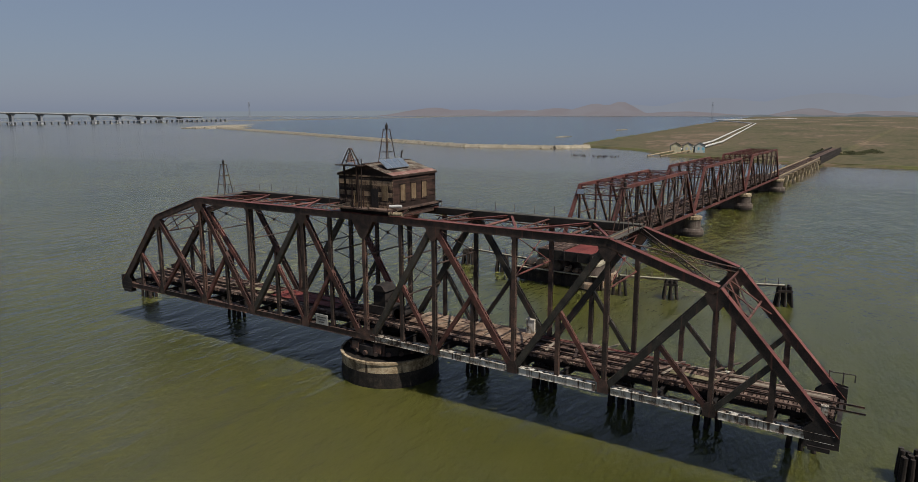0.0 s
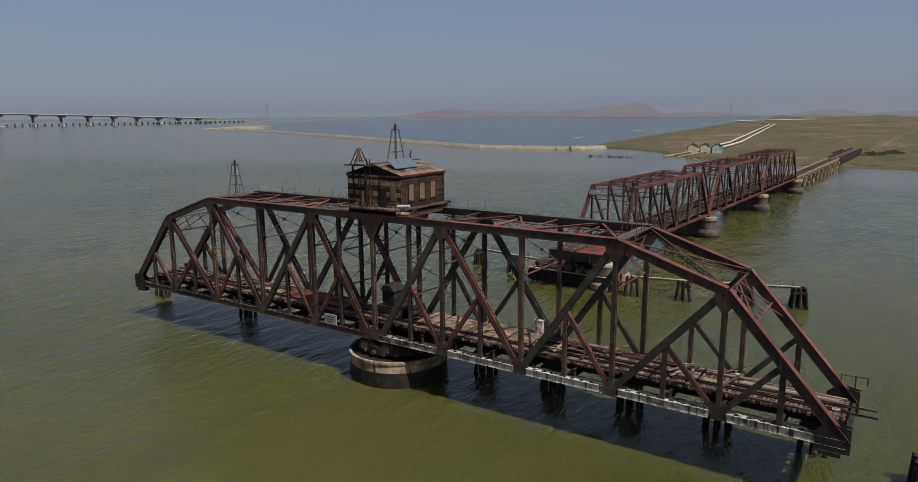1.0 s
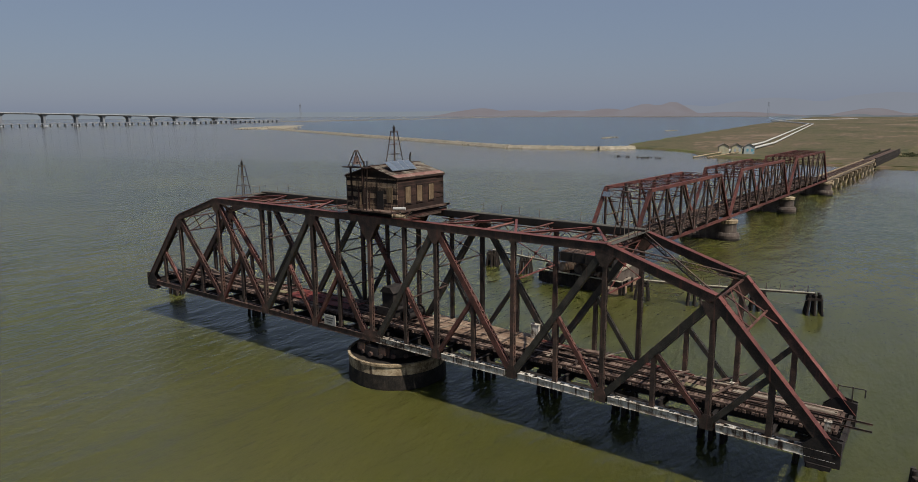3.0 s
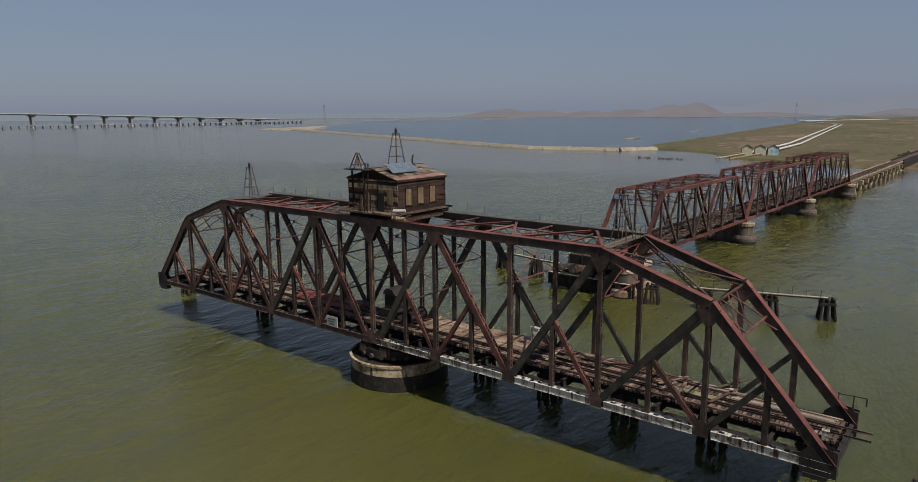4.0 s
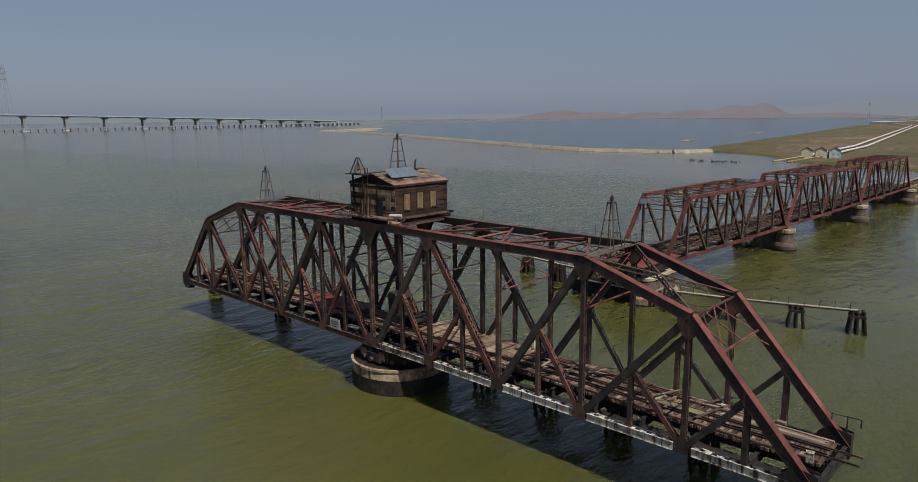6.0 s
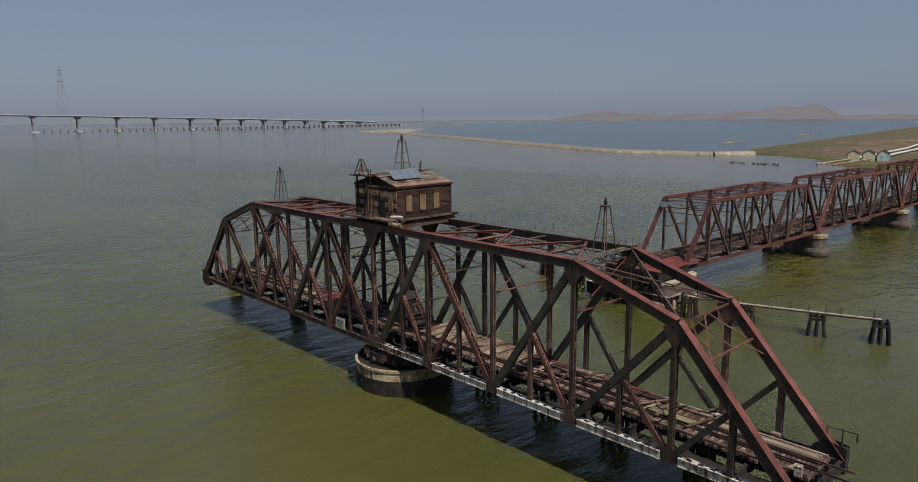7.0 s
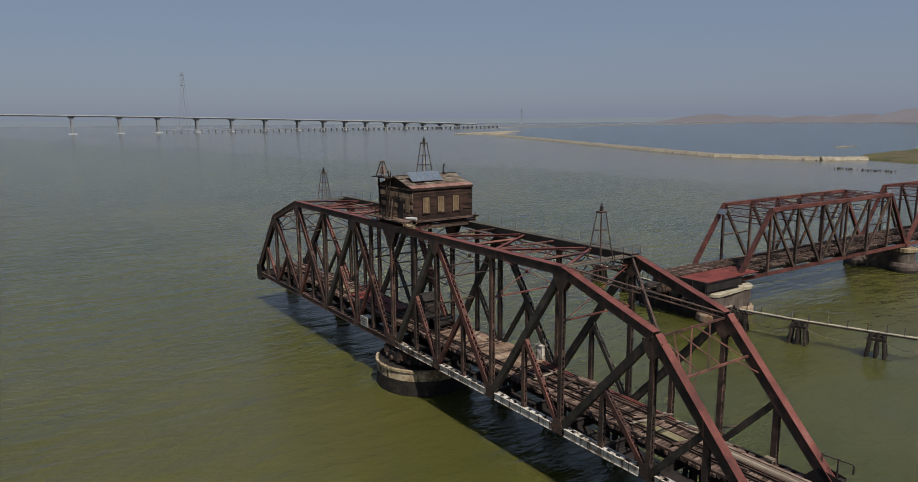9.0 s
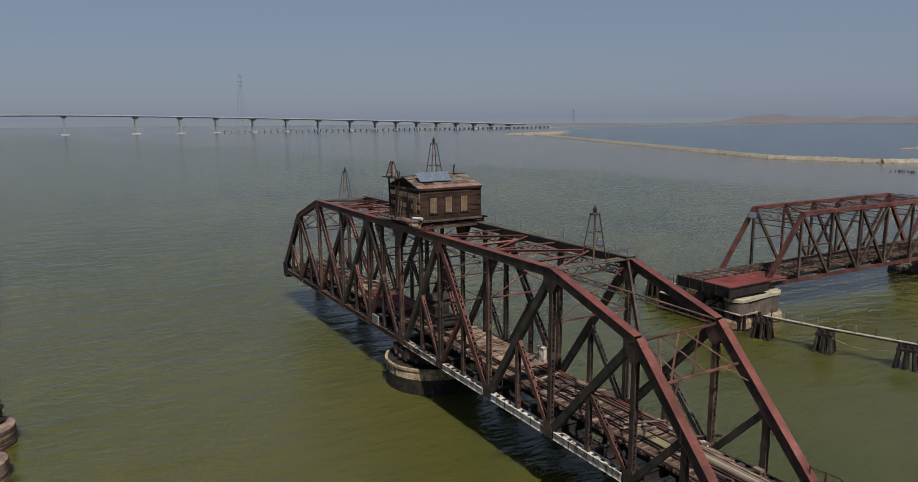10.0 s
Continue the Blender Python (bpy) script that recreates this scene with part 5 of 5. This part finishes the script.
for j in range(4):
    g.lathe([(0.75 - 0.15 * (j % 2), 1.85 + 0.65 * j), (1.0 - 0.2 * (j % 2), 2.2 + 0.65 * j), (0.7, 2.5 + 0.65 * j)], 12, (-7.5, -45.7))
solo("mooring_post", g, PILE, "stout dark mooring post on the fender cell", "post")

# ---- low trestle to the shore ----
TRESTLE_TIE = mesh_of("tie", (lambda g: (g.box(-2.35, 2.35, -0.14, 0.14, 0, 0.1), g)[1])(Geo()), TIE)
trestle = thing("trestle", "long low railway trestle on concrete bents leading to the shore", "trestle", (8.6, 221.9, -1.1), -1.6)
g = Geo()
g.box(-2.7, 2.7, 0, 142, 4.7, 5.5)
part("deck", g, PLANK, trestle)
g = Geo()
g.box(-2.5, 2.5, 142, 255, 4.7, 5.5)
part("deck", g, TIE, trestle, "dark ballasted track bed")
for x in (-2.8, 2.5):
    g = Geo()
    g.box(x, x + 0.3, 0, 142, 5.504, 6.0)
    part("curb", g, CONCRETE, trestle)
for x in (-2.2, -0.7, 0.8, 2.2):
    g = Geo()
    g.box(x - 0.06, x + 0.06, 0, 255, 5.5, 5.68)
    part("rail", g, RUST, trestle)
rnd = random.Random(31)
for j in range(150):
    ob = part("tie", TRESTLE_TIE, None, trestle)
    ob.location = (rnd.uniform(-0.1, 0.1), 0.6 + 0.94 * j, 5.5)
for j in range(12):
    g = Geo()
    y = 8 + 11.5 * j
    g.box(-3.8, 3.8, y - 0.9, y + 0.9, 3.0, 4.7)
    part("bent_cap", g, CONCRETE, trestle)
    for x in (-2.7, 2.7):
        g = Geo()
        g.rod((x, y, -1), (x, y, 3.0), 0.75, 12)
        part("bent_column", g, CONCRETE, trestle)
g = Geo()
g.box(-3.0, 3.3, 142.2, 255, 0.3, 4.69)
part("timber_wall", g, PILE, trestle, "black timber retaining wall")
for x in (-3.0, 2.55):
    for j in range(14):
        g = Geo()
        y = 142.2 + 8.05 * j
        g.box(x, x + 0.45, y, y + 8.0, 4.7, 6.5)
        part("wall_timber", g, PILE, trestle)
SITE = SHORE
g = Geo()
g.prism([(-4, 468, 0.5), (14, 468, 0.5), (9, 468, 2.6), (2, 468, 2.6)], (20, 900, -0.6))
solo("embankment", g, MARSH, "low grassy railway embankment across the marsh", "embankment", kind="structure")
GREENERY = mat("dusty_shrub_leaves", [(0.3, (0.03, 0.035, 0.014)), (0.7, (0.075, 0.075, 0.032))], 0.6, 0.9, 0, 0.2, 4)
r7 = random.Random(7)
for cx, cy, spread, count in ((16, 476, 9, 520), (27, 500, 8, 380), (-3, 482, 5, 200)):
    g = Geo()
    for j in range(count):
        t, q = r7.uniform(0, 6.283), r7.random() ** 0.6
        x, y = cx + spread * q * math.cos(t), cy + 1.8 * spread * q * math.sin(t)
        z = 0.8 + r7.random() * 3.0 * (1 - q * q) * (0.6 + 0.6 * abs(noise.noise((x * 0.2, y * 0.2, 0))))
        a = Vector((r7.uniform(-1, 1), r7.uniform(-1, 1), r7.uniform(-0.4, 1))).normalized()
        b = a.orthogonal().normalized()
        k = len(g.v)
        w = r7.uniform(0.35, 0.8)
        g.v += [tuple(Vector((x, y, z)) + a * w), tuple(Vector((x, y, z)) + b * w), tuple(Vector((x, y, z)) - a * w * 0.8), tuple(Vector((x, y, z)) - b * w), (x, y, z + w * 0.6)]
        g.f += [(k, k + 1, k + 4), (k + 1, k + 2, k + 4), (k + 2, k + 3, k + 4), (k + 3, k, k + 4)]
    tagged(solo("shrubs", g, GREENERY, "dusty green shrubs beside the trestle end", "shrubs", group="shrubs by the trestle"), kind="stuff")
FRINGE = mat("yellow_green_shore_grass", [(0.3, (0.055, 0.06, 0.016)), (0.6, (0.09, 0.088, 0.028)), (0.8, (0.12, 0.105, 0.045))], 0.06, 0.95, 0, 0.3, 0.6)
land("ground_fringe", [(14, 365.5), (53, 367), (300, 376), (900, 384), (900, 402), (300, 392), (53, 381), (14, 377)], 1.15, FRINGE, "yellow-green grass fringe along the shore")
land("ground_fringe_west", [(-84, 402), (-8, 371), (-8, 383), (-80, 416), (-122, 474), (-176, 494), (-196, 545), (-228, 765), (-238, 765), (-206, 548), (-182, 486), (-125, 462)], 1.15, FRINGE, "yellow-green grass fringe along the pond shore")

# ---- pump huts and pipelines on the shore ----
HUTS = [((-91.2, 436.5, 0), (0.45, 0.43, 0.3), (0.38, 0.33, 0.22)), ((-83.5, 440, 0), (0.5, 0.46, 0.3), (0.3, 0.33, 0.35)), ((-76.2, 443.5, 0), (0.42, 0.45, 0.42), (0.12, 0.3, 0.38))]
WHITE = mat("chalk_white_pipe", [(0.3, (0.352, 0.3456, 0.32)), (0.7, (0.48, 0.4736, 0.448))], 0.1, 0.7, 0, 0.1, 2)
for i, (at, wall, paint) in enumerate(HUTS):
    ob = thing("pump_hut", "small graffiti-painted concrete pump hut on the shore", "hut", at, 22, "pump huts on the shore")
    wm = mat("hut_wall_paint", [(0.3, tuple(c * 0.7 for c in wall)), (0.55, wall), (0.62, paint), (0.8, wall)], 0.35, 0.9, 0, 0.1, 2)
    g = Geo()
    g.box(-3.4, 3.4, -3.0, 3.0, 0.5, 6.0)
    for y in (-3.0, 2.9):
        g.prism([(-3.4, y, 6.0), (3.4, y, 6.0), (0, y, 8.0)], (0, 0.1, 0))
    part("wall", g, wm, ob)
    for s in (-1, 1):
        g = Geo()
        g.prism([(0, -3.5, 8.1), (s * 3.9, -3.5, 5.75), (s * 3.9, -3.5, 5.95), (0, -3.5, 8.3)], (0, 7, 0))
        part("roof_slope", g, PLANK, ob)
    for x in (-1.7, 1.2):
        g = Geo()
        g.box(x, x + 1.3, -3.05, -2.98, 2.6, 4.6)
        part("window", g, mat("painted_shutter", [(0.3, paint), (0.7, tuple(c * 1.2 for c in paint))], 0.5, 0.8), ob)
for off in (0.0, 9.0):
    ob = thing("pipeline", "long white pipeline running across the marsh", "pipeline", (0, 0, 0), 0, "white pipelines on the marsh")
    pts = [(-99 + off, 398, 0.4), (-90 + off, 440, 2.4), (-104 + off, 600, 2.2), (-236 + off, 1500, 2.2), (-420 + off, 1990, 2.2), (-275 + off, 2400, 2.2)]
    for a, b in zip(pts, pts[1:]):
        g = Geo()
        first = a is pts[0]
        g.rod(a, b, 0.45 if first else 0.85, 12)
        part("pipe_run", g, CONCRETE if first else WHITE, ob)
    for p in pts[1:5]:
        g = Geo()
        g.box(p[0] - 1.2, p[0] + 1.2, p[1] - 0.6, p[1] + 0.6, 0, 1.4)
        part("pipe_saddle", g, CONCRETE, ob)

# ---- rock dike, islets, old stakes ----
ROCK = mat("tan_dike_rock", [(0.3, (0.13, 0.11, 0.08)), (0.5, (0.25, 0.22, 0.165)), (0.75, (0.36, 0.325, 0.26))], 0.25, 0.95, 0, 0.4, 1.5)
rnd = random.Random(77)


def boulder(g, x, y, z, r):
    i = len(g.v)
    for a, zz in ((0.75, -0.6), (1.0, 0.1), (0.55, 0.75)):
        for j in range(5):
            t = 2 * math.pi * (j + rnd.random() * 0.5) / 5
            q = r * a * rnd.uniform(0.75, 1.25)
            g.v.append((x + q * math.cos(t), y + q * math.sin(t), z + zz * r * rnd.uniform(0.7, 1.1)))
    for k in range(2):
        for j in range(5):
            g.f.append((i + k * 5 + j, i + k * 5 + (j + 1) % 5, i + k * 5 + 5 + (j + 1) % 5, i + k * 5 + 5 + j))
    g.f.append(tuple(i + 10 + j for j in range(5)))


DIKE = [(-178, 484), (-196, 455), (-272, 440), (-420, 502), (-670, 614), (-1045, 776)]
g, core = Geo(), Geo()
for a, b in zip(DIKE, DIKE[1:]):
    a, b = Vector(a), Vector(b)
    d = (b - a).normalized()
    n = Vector((-d.y, d.x))
    k = int((b - a).length / 0.75)
    for j in range(k):
        p = a.lerp(b, rnd.random())
        o = rnd.uniform(-1, 1)
        q = p + n * (o * 4.2)
        boulder(g, q.x, q.y, 2.4 * (1 - abs(o)) + 0.1, rnd.uniform(0.5, 1.15))
    core.prism([(*(a + n * 5), -0.5), (*(a - n * 5), -0.5), (*(a - n * 2), 2.3), (*(a + n * 2), 2.3)], (*(b - a), 0))
for j in range(260):
    t, r = rnd.uniform(0, 6.28), rnd.random() ** 0.5
    boulder(g, -1075 + 55 * r * math.cos(t), 800 + 70 * r * math.sin(t), 1.2 * (1 - r) + 0.2, rnd.uniform(1.0, 2.4))
tagged(solo("dike_rocks", g, ROCK, "loose tan rocks piled along the dike", "rocks", kind="stuff"))
solo("dike_bank", core, ROCK, "long low tan rock dike across the bay", "dike", kind="structure")
land("ground_tip", [(-1140, 770), (-1030, 745), (-1030, 830), (-1130, 900), (-1220, 1010), (-1260, 980)], 1.2, ROCK, "sandy dike head with dry grass")
land("ground_causeway", [(-1880, 1290), (-1830, 1300), (-1780, 1700), (-1850, 2500), (-2050, 3200), (-1500, 3300), (-700, 3380), (-700, 3500), (-2300, 3500), (-2150, 3100), (-1950, 2400)], 1.5, CAUSEWAY, "narrow far causeway with dry grass")
for x, y, r in ((-292, 684, 4), (-332, 985, 5)):
    g = Geo()
    for j in range(46):
        t, q = rnd.uniform(0, 6.28), rnd.random() ** 0.5
        boulder(g, x + r * q * math.cos(t), y + 5.5 * r * q * math.sin(t), 0.6 * (1 - q), rnd.uniform(0.7, 1.4))
    tagged(solo("islet_rocks", g, ROCK, "small tan islet of rocks in the pond", "islet", group="islets in the pond"), kind="stuff")
g = Geo()
for j in range(70):
    x, y = rnd.uniform(-148, -112), rnd.choice([376, 380, 385]) + rnd.uniform(-1.2, 1.2)
    g.rod((x, y, -0.5), (x + rnd.uniform(-0.2, 0.2), y, rnd.uniform(0.3, 0.9)), 0.18, 5)
tagged(solo("pile_stubs", g, PILE, "rows of rotten pile stubs off the shore", "piles"), kind="stuff")

# ---- far road bridge ----
RX = -1850.0


def deck_z(y):
    return 49.0 if y < 0 else max(6.0, 49.0 - 0.019 * y - 0.000005 * y * y)


road = thing("road_bridge", "long concrete road bridge paled by haze far across the bay", "bridge", (0, 0, 0))
ys = [-1500, -1100, -800, -520, -330, -190, -34, 123, 228, 318, 415, 507, 600, 697, 776, 845, 915, 985, 1055, 1121, 1187, 1255, 1325]
for a, b in zip(ys, ys[1:]):
    za, zb = deck_z(a), deck_z(b)
    g = Geo()
    g.hexa([(RX - 13, a, za - 4.2), (RX + 9, a, za - 4.2), (RX + 9, b, zb - 4.2), (RX - 13, b, zb - 4.2), (RX - 13, a, za - 1.6), (RX + 13, a, za - 1.6), (RX + 13, b, zb - 1.6), (RX - 13, b, zb - 1.6)])
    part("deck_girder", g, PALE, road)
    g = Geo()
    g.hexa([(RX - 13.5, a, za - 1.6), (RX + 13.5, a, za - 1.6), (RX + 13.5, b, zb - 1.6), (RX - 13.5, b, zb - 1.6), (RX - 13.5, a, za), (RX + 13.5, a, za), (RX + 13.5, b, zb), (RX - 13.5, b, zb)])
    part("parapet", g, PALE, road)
for y in ys[:-1]:
    z = deck_z(y)
    g = Geo()
    for s in (-6, 6):
        g.box(RX + s - 2.2, RX + s + 2.2, y - 2.6, y + 2.6, -1, z - 7)
        g.hexa([(RX + s - 2.2, y - 2.6, z - 9.5), (RX + s + 2.2, y - 2.6, z - 9.5), (RX + s + 2.2, y + 2.6, z - 9.5), (RX + s - 2.2, y + 2.6, z - 9.5), (RX + s - 4, y - 8, z - 4.2), (RX + s + 4, y - 8, z - 4.2), (RX + s + 4, y + 8, z - 4.2), (RX + s - 4, y + 8, z - 4.2)])
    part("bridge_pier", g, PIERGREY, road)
    g = Geo()
    g.box(RX - 12, RX + 14, y - (9 if y < 420 else 5), y + (9 if y < 420 else 5), -1, 2.2)
    part("pile_cap", g, PALE, road)
oldpier = thing("fishing_pier", "low old concrete fishing pier on many bents across the bay", "pier", (0, 0, 0))
g = Geo()
g.box(RX + 46, RX + 54, 325, 1400, 6.2, 8.4)
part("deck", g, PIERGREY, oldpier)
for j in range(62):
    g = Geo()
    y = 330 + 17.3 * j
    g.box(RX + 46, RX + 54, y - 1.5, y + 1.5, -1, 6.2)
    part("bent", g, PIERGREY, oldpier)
# power line towers, the haze painted into their pale steel
HAZE = mat("hazy_grey_steel", [(0.3, (0.19, 0.205, 0.23)), (0.7, (0.23, 0.245, 0.27))], 0.1, 0.9)
for x, y, h in ((-1980, 415, 164), (-740, 3300, 66), (-2300, 1900, 70)):
    ob = thing("power_pylon", "tall lattice power pylon far off in haze", "pylon", (x, y, 0), 20, "power pylons")
    w, t = h * 0.075, h * 0.014
    for sx in (-1, 1):
        for sy in (-1, 1):
            g = Geo()
            g.beam((sx * w, sy * w, -1), (sx * t, sy * t, h), 0.45, 0.45)
            part("pylon_leg", g, HAZE, ob)
    for j in range(9):
        f0, f1 = j / 9, (j + 1) / 9
        w0, w1 = w + (t - w) * f0, w + (t - w) * f1
        g = Geo()
        for s in (-1, 1):
            g.beam((-w0 * s, -w0, h * f0), (w1 * s, -w1, h * f1), 0.25, 0.25)
            g.beam((w0, -w0 * s, h * f0), (w1, w1 * s, h * f1), 0.25, 0.25)
        part("pylon_brace", g, HAZE, ob)
    for z in (0.78, 0.87, 0.95):
        g = Geo()
        g.beam((-h * 0.07, 0, h * z), (h * 0.07, 0, h * z), 0.8, 1.2, (0, 1, 0))
        part("cross_arm", g, HAZE, ob)
